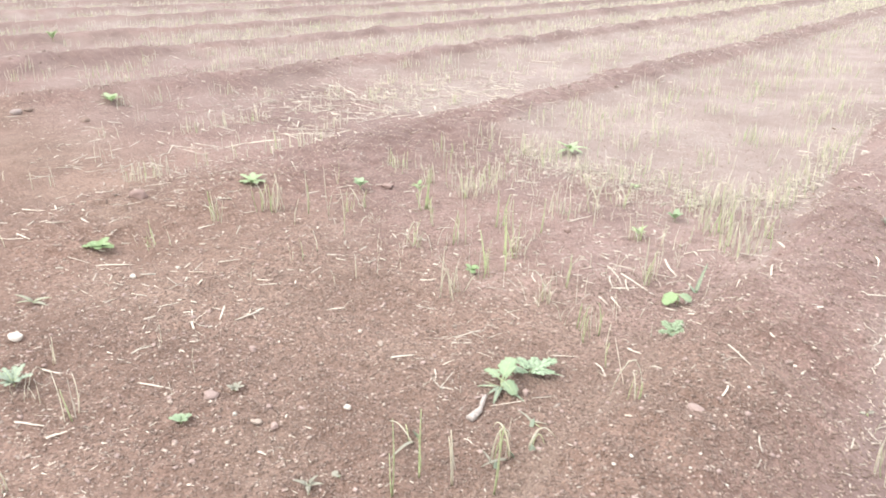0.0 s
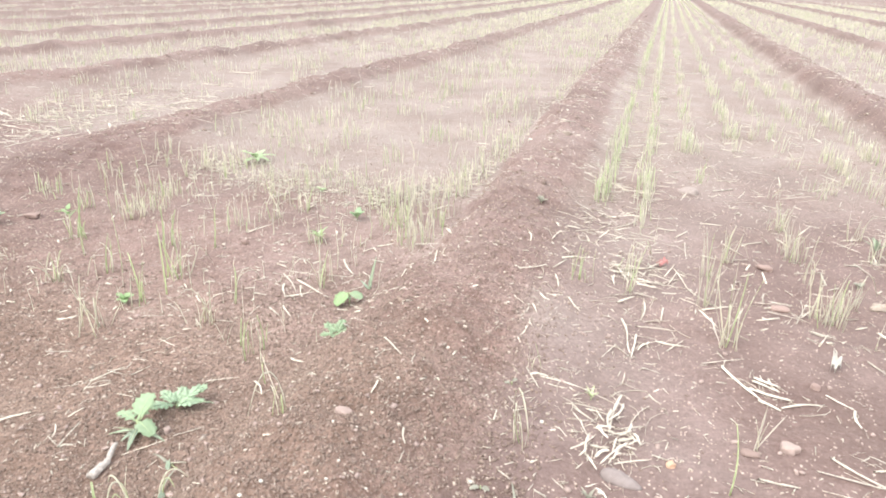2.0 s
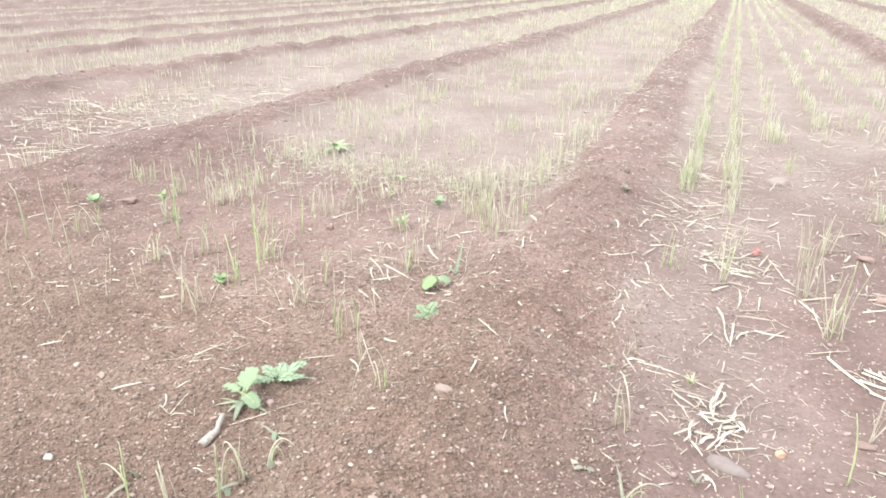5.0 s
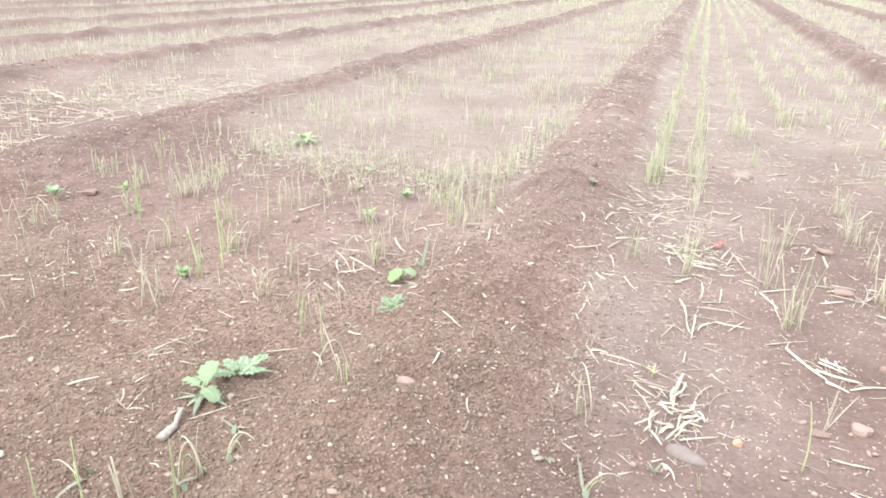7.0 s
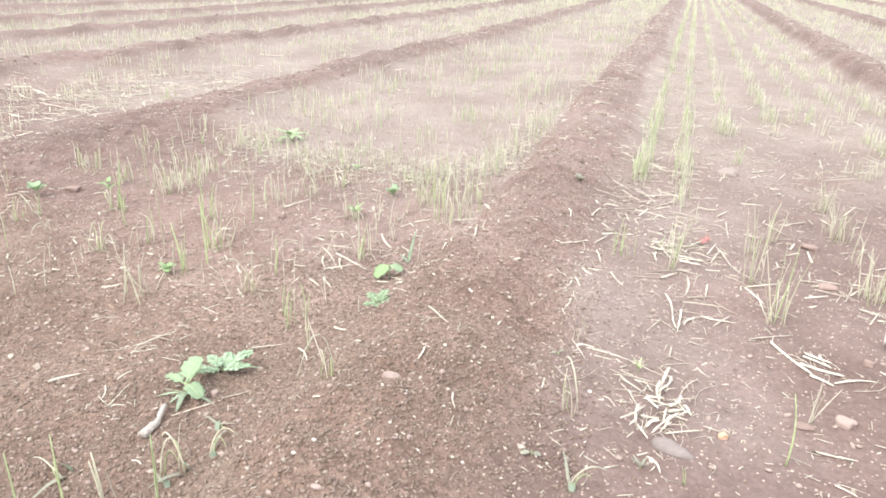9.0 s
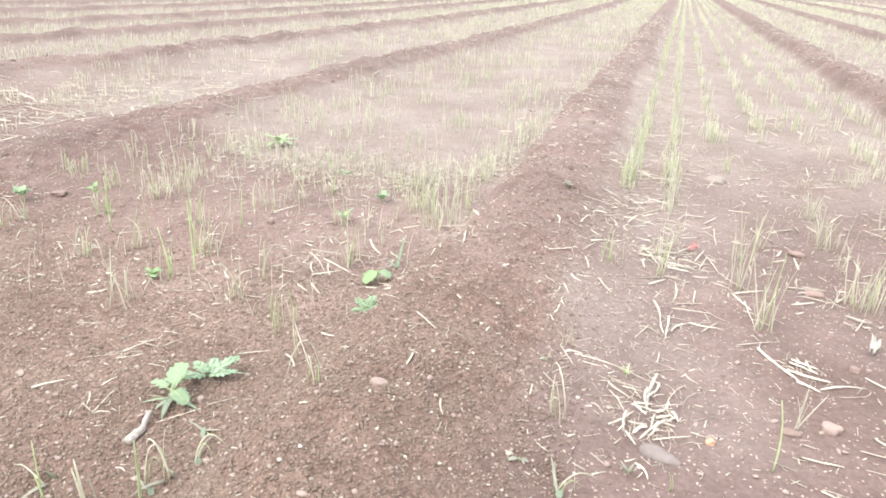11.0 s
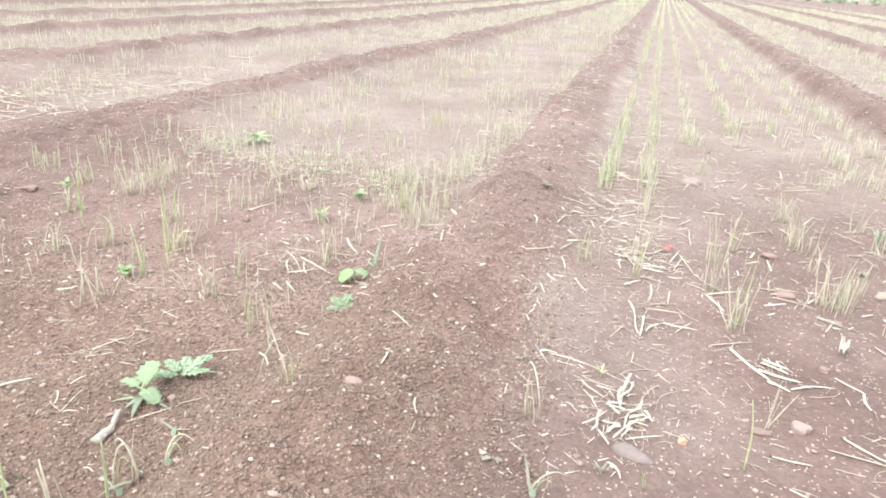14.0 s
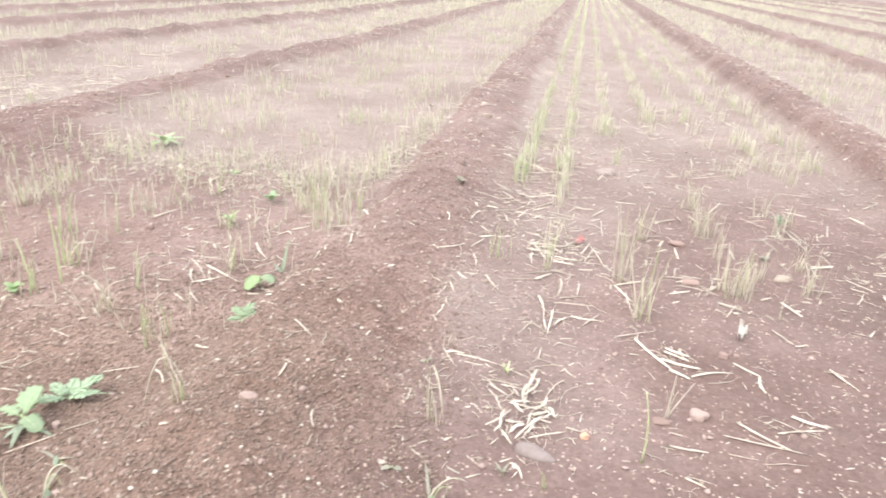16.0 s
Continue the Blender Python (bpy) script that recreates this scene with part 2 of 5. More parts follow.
def ground_height(x, y):
    x, y = np.asarray(x, float), np.asarray(y, float)
    h, share = bund_share(x, y)
    near = 1 - step(np.hypot(x, y - 2), 9.0, 16.0)
    left_near = step(-x, 0.25, 0.6) * (1 - step(-x, 2.6, 3.2)) * (1 - step(y, 3.0, 5.0))
    lumps = 0.016 * rough(x, y, 0.55, 1) + 0.010 * rough(x, y, 0.21, 2)
    crumbs = 0.006 * rough(x, y, 0.085, 3) + 0.009 * rough(x, y, 0.042, 4)
    # shallow runnels washed across the near end of the crop bed
    runnels = 0.009 * rough(x * 0.42 + y * 0.91, (x * 0.91 - y * 0.42) * 0.2, 0.075, 6) * step(x, 0.6, 0.9) * (1 - step(y, 2.8, 3.6))
    lumps = lumps + runnels
    loose = 0.22 + 1.0 * share + 0.65 * left_near
    return h - 0.045 * left_near + lumps * (0.6 + 0.5 * share) + near * crumbs * loose


def ground_at(x, y):
    return float(ground_height(np.array([x]), np.array([y]))[0])


def spaced(lo, dense_lo, dense_hi, hi, fine, growth, widest, reach, outer=400.0, out_reach=(0, 0)):
    """Grid lines: even where the camera passes, wider and wider apart further out."""
    mid = list(np.arange(dense_lo, dense_hi, fine))
    lines = [mid, [], []]
    for out, sign, end in ((lines[1], 1, hi), (lines[2], -1, lo)):
        at, gap = mid[-1] if sign > 0 else mid[0], fine
        while at * sign < end * sign:
            limit = widest if reach[0] < at < reach[1] else outer if out_reach[0] < at < out_reach[1] else 400.0
            gap = min(gap * (growth if limit == widest else 1.5), limit)
            at += sign * gap
            out.append(at)
    return np.array(lines[2][::-1] + mid + lines[1])


def lip_line(x):
    """How far up the beds the loose worked soil of the near end reaches."""
    return 4.12 + 0.5 * np.clip(-x - 1.7, 0, 1.6)


def build_ground():
    xs = spaced(-2500, -3.8, 2.4, 2500, 0.018, 1.02, 0.09, (-12, 8), 0.2, (-48, 26))
    ys = spaced(-2500, 0.8, 4.8, 2500, 0.018, 1.015, 0.5, (0, 94))
    gx, gy = np.meshgrid(xs, ys)
    gz = ground_height(gx.ravel(), gy.ravel())
    _, share = bund_share(gx.ravel(), gy.ravel())
    x, y = gx.ravel(), gy.ravel()
    # loose worked soil at the near end, on both sides; crusted beds further off
    edge_y = y + 0.22 * rough(x, y, 0.9, 21) + 0.12 * rough(x, y, 0.3, 22)
    lip = lip_line(x)
    worked = step(-x, -0.1, 0.5) * (1 - step(edge_y - lip, -0.3, 0.3)) * (1 - step(-x, 4.6, 5.4))
    # a strip right of the bund, mixed towards the paler crust colour
    pale_strip = step(x, 0.18, 0.36) * (1 - step(x, 0.6, 0.95)) * step(y, 2.0, 2.7) * (1 - step(y, 4.2, 5.2))
    worked = np.maximum(worked, (1.0 - 0.3 * pale_strip) * step(x, -0.2, 0.1) * (1 - step(edge_y, 3.5, 6.4)))
    worked = np.maximum(worked, 0.85 * step(-x, 3.6, 5.0) * (1 - step(edge_y, 4.0, 8.5)))
    tilled = np.clip(np.maximum(share, worked) + 0.25 * rough(x, y, 0.35, 9), 0, 1)
    crumbly = np.clip(np.maximum(share, worked * step(-x, -0.5, -0.1)) * (1 - 0.75 * step(y, 2.5, 3.9) - 0.15 * step(y, 6.0, 9.0)) + 0.2 * rough(x, y, 0.3, 10), 0, 1)
    ochre = (1 - step(edge_y, 1.9, 3.0)) * step(-x, -0.5, 0.1)  # subsoil turned up at the near end
    # darker, redder zones of soil, against a paler flank of the bund
    dark_red = 0.43 + 0.36 * step(x, 0.8, 1.15) * (1 - step(y, 3.4, 4.8)) + 0.04 * step(-x, 1.3, 2.3) * (1 - step(y, 2.4, 3.8))
    dark_red = dark_red + 0.1 * (1 - step(y, 1.4, 2.0)) * step(-x, -0.3, 0.3) - 0.4 * step(x, 0.22, 0.4) * (1 - step(x, 0.85, 1.15)) * step(y, 1.8, 2.4) * (1 - step(y, 3.8, 4.8)) - 0.2 * step(x, -0.4, -0.2) * (1 - step(x, 0.22, 0.4)) * step(y, 2.5, 3.5)
    dark_red = dark_red - 0.24 * step(-x, -0.1, 0.2) * (1 - 0.35 * step(-x, 0.9, 1.5)) * (1 - step(-x, 2.5, 3.2)) * step(y, 1.9, 2.5) * (1 - step(y, 3.7, 4.3))
    dark_red = dark_red + 0.16 * step(x, 0.9, 1.3) * (1 - step(y, 2.0, 2.7))
    dark_red = dark_red + 0.17 * step(-x, 1.0, 1.5) * (1 - step(-x, 2.9, 3.6)) * step(y, 2.0, 2.5) * (1 - step(y, 3.6, 4.4))
    dark_red = dark_red + 0.14 * step(-x, 3.2, 4.4) * (1 - step(y, 3.6, 6.5))
    dark_red = dark_red - 0.14 * step(-x, 0.35, 0.65) * (1 - step(-x, 1.5, 2.2)) * step(y, 1.0, 1.4) * (1 - step(y, 2.6, 3.4))
    dark_red = np.clip(dark_red + 0.2 * rough(x, y, 0.42, 31) + 0.12 * rough(x, y, 0.16, 32), 0, 1)
    nx, ny = len(xs), len(ys)
    idx = np.arange(nx * ny).reshape(ny, nx)
    quads = np.stack([idx[:-1, :-1], idx[:-1, 1:], idx[1:, 1:], idx[1:, :-1]], -1).reshape(-1, 4)
    me = bpy.data.meshes.new("ground")
    me.vertices.add(nx * ny)
    me.vertices.foreach_set("co", np.stack([x, y, gz], -1).astype(np.float32).ravel())
    me.loops.add(quads.size)
    me.loops.foreach_set("vertex_index", quads.ravel().astype(np.int32))
    me.polygons.add(len(quads))
    me.polygons.foreach_set("loop_start", np.arange(0, quads.size, 4, dtype=np.int32))
    me.polygons.foreach_set("loop_total", np.full(len(quads), 4, np.int32))
    me.update(calc_edges=True)
    me.polygons.foreach_set("use_smooth", np.ones(len(quads), bool))
    a = me.attributes.new("tilled", "FLOAT", "POINT")
    a.data.foreach_set("value", tilled.astype(np.float32))
    for name, values in (("crumbly", crumbly), ("ochre", ochre), ("dark_red", dark_red)):
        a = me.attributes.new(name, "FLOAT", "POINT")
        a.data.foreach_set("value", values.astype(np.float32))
    me.materials.append(SOIL)
    return tagged(new("ground", me), "red-brown farm soil in flat beds between low earth bunds", "ground", kind="structure")


build_ground()


# ---- helpers for the things ----
def part(name, mesh, material, parent=None, m=None, label=""):
    """Links a mesh (shared or its own) as one object, under its thing if one is given."""
    if not mesh.materials:
        mesh.materials.append(material)
    ob = new(name, mesh)
    ob.parent = parent
    if m is not None:
        ob.matrix_basis = m
    return tagged(ob, label)


def mesh_of(name, verts, faces, smooth=True):
    me = bpy.data.meshes.new(name)
    me.from_pydata([tuple(v) for v in verts], [], faces)
    me.polygons.foreach_set("use_smooth", [smooth] * len(me.polygons))
    me.update()
    return me


def tube(path, radii, sides, flat=1.0, start=0):
    """Vertices and faces of a closed tube along a path, from vertex number start on."""
    verts, faces = [], []
    n = len(path)
    for i, (p, r) in enumerate(zip(path, radii)):
        ahead = (Vector(path[min(i + 1, n - 1)]) - Vector(path[max(i - 1, 0)])).normalized()
        side = ahead.cross(Vector((0.13, 0.31, 1.0))).normalized()
        up = side.cross(ahead)
        for k in range(sides):
            a = 2 * math.pi * k / sides
            verts.append(Vector(p) + side * (r * math.cos(a)) + up * (r * flat * math.sin(a)))
    for i in range(n - 1):
        for k in range(sides):
            a, b = start + i * sides + k, start + i * sides + (k + 1) % sides
            faces.append((a, b, b + sides, a + sides))
    faces.append(tuple(start + k for k in range(sides))[::-1])
    faces.append(tuple(start + (n - 1) * sides + k for k in range(sides)))
    return verts, faces


def many(name, verts, faces, material, label, category):
    """One object of kind stuff out of N alike pieces: verts is N x V x 3, faces the F x K of one piece."""
    n, per = verts.shape[:2]
    f = (faces[None] + (np.arange(n) * per)[:, None, None]).reshape(-1, faces.shape[1]).astype(np.int32)
    me = bpy.data.meshes.new(name)
    me.vertices.add(n * per)
    me.vertices.foreach_set("co", verts.astype(np.float32).ravel())
    me.loops.add(f.size)
    me.loops.foreach_set("vertex_index", f.ravel())
    me.polygons.add(len(f))
    me.polygons.foreach_set("loop_start", np.arange(0, f.size, f.shape[1], dtype=np.int32))
    me.polygons.foreach_set("loop_total", np.full(len(f), f.shape[1], np.int32))
    me.update(calc_edges=True)
    me.materials.append(material)
    return tagged(new(name, me), label, category, kind="stuff")


rng = np.random.default_rng(11)
STEM_FACES = np.array([(0, 1, 4), (0, 4, 3), (1, 2, 5), (1, 5, 4), (2, 0, 3), (2, 3, 5), (3, 4, 6), (4, 5, 6), (5, 3, 6)])


def stems(x, y, tall, thick, lean):
    """Thin three-sided stems with one bend, standing on the ground at x, y."""
    n = len(x)
    z, turn, way = ground_height(x, y), rng.uniform(0, 6.28, n), rng.uniform(0, 6.28, n)
    a = turn[:, None] + np.array([0, 2.094, 4.189])
    ring = np.stack([np.cos(a), np.sin(a), np.zeros_like(a)], -1) * thick[:, None, None]
    foot = np.stack([x, y, z], -1)[:, None]
    off = np.stack([np.cos(way) * lean * tall, np.sin(way) * lean * tall, tall], -1)[:, None]
    low = foot + ring - np.array([0, 0, 0.01])
    mid = foot + ring * 0.8 + off * np.array([0.3, 0.3, 0.55])
    return np.concatenate([low, mid, foot + off], 1)


HOME_ROWS = [0.0, 0.117, 0.263, 0.45, 0.616, 0.78, 0.94]  # shares of the bed's width
HOME_FIRST = [4.2, 4.1, 6.0, 5.9, 4.8, 5.0, 5.4]


def crop_rows():
    """Stubble and seedlings further off, in rows along every bed, thinned out and broken into clumps."""
    spots = []
    for k in range(len(BUNDS) - 1):
        if not -44 < BUNDS[k][0] < 17:
            continue
        home, far_off = k == HOME, abs(k - HOME) > 8
        for r in range(7 if home else 6 if far_off else 8):
            n = 260 if far_off else 460 if home else 420
            first = HOME_FIRST[r] if home else 3.4 if k == HOME - 1 else 1.5
            y = first + (57 - first) * np.linspace(0, 1, n) ** 1.7 + rng.normal(0, 0.04, n)
            lo, hi = bund_line(k, y) + 0.45, bund_line(k + 1, y) - 0.4
            x = lo + (hi - lo) * (HOME_ROWS[r] if home else r / (5.0 if far_off else 7.0))
            clump = rough(x, y, 0.26, 500 + 10 * k + r)
            if home:
                near = 1 - step(y, 7.0, 13.0)
                dense = (0.5 if r == 0 else 0.58 if r == 1 else 0.54) + 0.25 * rough(x, y, 1.1, 300 + r) + (0.75 if r < 2 else 1.2) * clump + (0.2 * step(y, 8.0, 14.0) if r < 2 else 0.0) - (0.06 if r < 2 else 0.15) * near
                dense -= 0.35 * near if r == 2 else 0.0
            else:
                dense = 0.4 + 0.6 * rough(x, y, 1.1, 300 + 10 * k + r) + 0.9 * rough(x, y, 0.22, 500 + 10 * k + r)
            if k == HOME - 1:
                dense -= 0.45 * (1 - step(y, 3.8, 7.0))
            if k == HOME - 2:
                dense += -0.6 + 0.75 * step(y, 5.0, 12.0)
            elif abs(k - HOME) > 1:
                dense += 0.2 - 0.7 * (1 - step(y, 3.0, 9.0))
            keep = rng.random(n) < dense
            green = (0.42 if r == 0 else 0.3 if r == 1 else 0.16) if home else 0.22 if k == HOME - 1 else 0.12
            spots.append(np.stack([x, y, np.full(n, green), np.full(n, (0.026 if r < 2 else 0.034) if home else 0.07 if k == HOME - 1 else 0.03)], -1)[keep])
    spots = np.repeat(np.concatenate(spots), 4, 0)
    n = len(spots)
    x, y = spots[:, 0] + rng.normal(0, 1, n) * spots[:, 3], spots[:, 1] + rng.normal(0, 0.05, n)
    thick = rng.uniform(0.0013, 0.0029, n) * (1 + y * 0.05)
    v = stems(x, y, rng.uniform(0.045, 0.168, n), thick, rng.uniform(0, 0.3, n))
    green = rng.random(n) < spots[:, 2]
    many("stubble_rows", v[~green], STEM_FACES, STUBBLE, "yellow-green stubble stems in straight rows on the beds", "stubble")
    many("seedling_rows", v[green], STEM_FACES, GREEN, "green grassy seedlings in straight rows on the beds", "seedlings")


crop_rows()


# ---- loose stuff too small or too many to pick apart ----
def icosphere(rounds):
    bm = bmesh.new()
    bmesh.ops.create_icosphere(bm, subdivisions=rounds, radius=1.0)
    v = np.array([tuple(p.co) for p in bm.verts])
    f = np.array([[p.index for p in t.verts] for t in bm.faces])
    bm.free()
    return v, f


BALL_V, BALL_F = icosphere(1)
CRUMB_V = np.array([(1, 0, 0), (-1, 0, 0), (0, 1, 0), (0, -1, 0), (0, 0, 1), (0, 0, -1)], float)
CRUMB_F = np.array([(0, 2, 4), (2, 1, 4), (1, 3, 4), (3, 0, 4), (2, 0, 5), (1, 2, 5), (3, 1, 5), (0, 3, 5)])
BOX_F = np.array([(0, 1, 2, 3), (7, 6, 5, 4), (0, 4, 5, 1), (1, 5, 6, 2), (2, 6, 7, 3), (3, 7, 4, 0)])


def near_spots(n, far=6.5):
    """Random places where the camera looks, thicker close by."""
    y = 0.5 + (far - 0.5) * rng.random(n) ** 1.6
    x = rng.uniform(-1.0, 0.78, n) * (1.7 + 0.95 * y) - 0.2
    return x, y


def lumps(x, y, size, flat, sink, form=BALL_V):
    n = len(x)
    y = y - 0.9 * ((x * 997.3) % 1.0) ** 2 * (1 - step(y, 0.55, 1.1))  # thinning out behind, with no hard edge
    v = form[None] * size[:, None, None] * rng.uniform(0.7, 1.25, (n, 1, 3)) * (1 + rng.uniform(-0.42, 0.42, (n, len(form), 1)))
    v[:, :, 0] += v[:, :, 2] * rng.normal(0, 0.5, (n, 1))
    v[:, :, 2] *= flat
    a = rng.uniform(0, 6.28, n)
    c, s = np.cos(a)[:, None], np.sin(a)[:, None]
    vx, vy = v[:, :, 0] * c - v[:, :, 1] * s, v[:, :, 0] * s + v[:, :, 1] * c
    z = ground_height(x, y) + size * sink
    return np.stack([vx + x[:, None], vy + y[:, None], v[:, :, 2] + z[:, None]], -1)


def slivers(x, y, length, thick, lift=0.0, swing=3.15):
    """Flat lying bits: boxes, a little bent out of level."""
    n = len(x)
    a, tip = rng.uniform(-swing, swing, n), rng.normal(0, 0.12, n)
    u = np.stack([np.cos(a), np.sin(a), tip], -1)
    w = np.stack([-np.sin(a), np.cos(a), rng.normal(0, 0.2, n)], -1)
    k = np.array([(-1, -1, -1), (1, -1, -1), (1, 1, -1), (-1, 1, -1), (-1, -1, 1), (1, -1, 1), (1, 1, 1), (-1, 1, 1)], float)
    taper = np.where(k[:, 0] > 0, 0.6, 1.0)
    foot = np.stack([x, y, ground_height(x, y) + thick * 0.6 + lift], -1)[:, None]
    v = foot + u[:, None] * (k[None, :, :1] * length[:, None, None] / 2) + w[:, None] * ((k[:, 1] * taper)[None, :, None] * thick[:, None, None])
    v[:, :, 2] += k[None, :, 2] * thick[:, None] * 0.5
    v[:, :, :2] += rng.normal(0, 0.25, (n, 8, 2)) * np.minimum(thick * 2, length * 0.3)[:, None, None]
    return v


def loose_stuff():
    x, y = near_spots(20000, 5.5)
    _, share = bund_share(x, y)
    keep = rng.random(len(x)) < np.where(x < 0.25, 0.85, 0.12) + 0.35 * share
    x = np.concatenate([x[keep], rng.normal(0.0, 0.3, 15000), rng.uniform(-2.6, -0.2, 12000)])
    y = np.concatenate([y[keep], 0.8 + 3.6 * rng.random(15000) ** 1.2, 0.6 + 1.8 * rng.random(12000)])
    size = 0.0018 + 0.0066 * rng.random(len(x)) ** 3.4
    many("soil_crumbs", lumps(x, y, size, 0.65, 0.1, CRUMB_V), CRUMB_F, CLOD, "loose brown angular soil crumbs on the tilled ground", "soil")
    n = 42000
    x, y = rng.uniform(-2.2, 0.5, n), 0.75 + 2.3 * rng.random(n) ** 1.3
    keep = rng.random(n) < np.clip(0.95 - 0.45 * step(y, 1.9, 3.0) - 0.4 * step(-x, 0.5, 1.1) - 0.3 * step(x, 0.3, 0.5) - 0.5 * step(x, -0.2, 0.1) * step(y, 1.9, 2.5) + 0.3 * rough(x, y, 0.3, 62), 0, 1)
    x, y = x[keep], y[keep]
    many("fine_tilth", lumps(x, y, 0.0026 + 0.0036 * rng.random(len(x)) ** 1.6, 0.85, 0.35, CRUMB_V), CRUMB_F, CLOD, "fine brown crumbly tilth on the bund", "soil")
    x, y = near_spots(15000, 7.0)
    size = (0.0014 + 0.0068 * rng.random(len(x)) ** 4.5) * np.where((x > 0.4) & (y < 3.2), 0.7, 1.0)
    keep = (x < 0.4) | (rng.random(len(x)) < 0.62)
    x, y, size = x[keep], y[keep], size[keep]
    many("pale_grit", lumps(x, y, size, 0.7, 0.3), BALL_F, PALE_STONE, "pale small grit and pebbles strewn over the soil", "grit")
    n = 13000
    x, y = rng.uniform(-2.6, 0.3, n), 0.7 + 3.0 * rng.random(n) ** 1.2
    many("fine_grit", lumps(x, y, 0.0011 + 0.0024 * rng.random(n) ** 2, 0.8, 0.5, CRUMB_V), CRUMB_F, PALE_STONE, "fine pale grit scattered on the tilled soil", "grit")
    n = 900
    x, y = rng.normal(0.36, 0.09, n), 0.9 + 3.4 * rng.random(n) ** 1.4
    many("bund_foot_grit", lumps(x, y, 0.0016 + 0.0042 * rng.random(n) ** 3, 0.7, 0.3), BALL_F, PALE_STONE, "pale pebbles gathered along the foot of the bund", "grit")
    x, y = near_spots(5200, 7.0)
    size = 0.003 + 0.007 * rng.random(len(x)) ** 2.5
    many("pinkish_grit", lumps(x, y, size, 0.7, 0.3), BALL_F, PINK_STONE, "pinkish small stones strewn over the soil", "grit")
    x, y = near_spots(4200, 7.0)
    many("straw_chaff", slivers(x, y, rng.uniform(0.005, 0.026, len(x)), rng.uniform(0.0007, 0.0019, len(x))), BOX_F, STRAW, "pale chaff and short bits of straw on the soil", "chaff")
    n = 1300
    x, y = rng.uniform(0.3, 2.4, n), 1.4 + 4.6 * rng.random(n)
    keep = rng.random(n) < 0.5 + 0.7 * rough(x, y, 0.5, 77)
    x, y = x[keep], y[keep]
    many("bed_chaff", slivers(x, y, rng.uniform(0.01, 0.05, len(x)), rng.uniform(0.0007, 0.0018, len(x)), 0.002), BOX_F, STRAW, "pale chaff and broken straw between the crop rows", "chaff")
    n = 620
    x, y = rng.normal(-4.25, 0.6, n), rng.normal(5.0, 1.1, n)
    x = np.minimum(x, bund_line(HOME - 1, y) - 0.3)
    many("straw_strip", slivers(x, y, 0.03 + 0.2 * rng.random(n) ** 2, rng.uniform(0.0018, 0.004, n), rng.uniform(0.0, 0.02, n), 0.8), BOX_F, STRAW, "strip of pale loose straw between two bunds", "straw")
    # broken straw across the two thick crop rows
    n = 520
    x, y = rng.choice([0.45, 0.69], n) + rng.normal(0, 0.09, n), 3.4 + 9 * rng.random(n) ** 1.4
    many("row_straw", slivers(x, y, 0.02 + 0.09 * rng.random(n) ** 1.5, rng.uniform(0.0012, 0.003, n), rng.uniform(0.0, 0.02, n), 1.2), BOX_F, STRAW, "pale broken straw lying across the crop rows", "straw")
    # straw lodged among the stubble of the bed
    n = 330
    x, y = rng.uniform(1.0, 2.7, n), 2.9 + 4.6 * rng.random(n) ** 1.2
    keep = rng.random(n) < 0.55 + 0.7 * rough(x, y, 0.45, 88)
    x, y, n = x[keep], y[keep], int(keep.sum())
    many("stubble_straw", slivers(x, y, 0.025 + 0.12 * rng.random(n) ** 2, rng.uniform(0.0012, 0.003, n), rng.uniform(0.0, 0.03, n), 1.3), BOX_F, STRAW, "pale straw lodged among the stubble tufts", "straw")
    # straw caught along the steep foot of the bund
    n = 260
    y = 4.2 + 7 * rng.random(n) ** 1.3
    x = -0.36 + rng.normal(0, 0.07, n)
    many("bund_foot_straw", slivers(x, y, rng.uniform(0.02, 0.12, n), rng.uniform(0.001, 0.0028, n), rng.uniform(0.0, 0.015, n)), BOX_F, STRAW, "pale straw caught along the foot of the bund", "straw")
    # flecks of straw and stone on the bunds
    n = 8400
    y = 2.0 + 20 * rng.random(n) ** 1.7
    k = rng.integers(HOME - 2, HOME + 2, n)
    x = np.choose(k - (HOME - 2), [bund_line(i, y) for i in range(HOME - 2, HOME + 2)]) + rng.normal(0, 0.2, n)
    keep = (np.abs(x) > 0.6) | (y > 4.2) | (rng.random(n) < 0.22)
    x, y = x[keep], y[keep]
    n = len(x) // 2 * 2
    x, y = x[:n], y[:n]
    many("bund_straw", slivers(x[::2], y[::2], (0.007 + 0.05 * rng.random(n // 2) ** 2) * np.where(y[::2] < 4.5, 0.55, 1 + 0.06 * y[::2]), rng.uniform(0.0012, 0.0034, n // 2) * np.where(y[::2] < 4.5, 0.8, 1 + 0.06 * y[::2]), 0.002), BOX_F, STRAW, "pale bits of straw on the earth bunds", "chaff")
    many("bund_grit", lumps(x[1::2], y[1::2], (0.0018 + 0.005 * rng.random(n // 2) ** 2) * (1 + 0.06 * y[1::2]), 0.7, 0.3), BALL_F, PALE_STONE, "pale pebbles on the earth bunds", "grit")
    # short chopped straw on the ground beyond the weeds
    n = 1050
    y = 1.2 + 5.4 * rng.random(n) ** 1.2
    x = -1.7 - (0.6 + 1.25 * y) * rng.random(n)
    keep = rng.random(n) < 0.55 + 0.6 * rough(x, y, 0.8, 59)
    x, y = x[keep], y[keep]
    many("chopped_straw", slivers(x, y, 0.015 + 0.1 * rng.random(len(x)) ** 2, rng.uniform(0.0012, 0.0034, len(x)), 0.004), BOX_F, STRAW, "short chopped pale straw on the tilled soil", "straw")
    # trash raked up along the edge of the worked soil
    n = 760
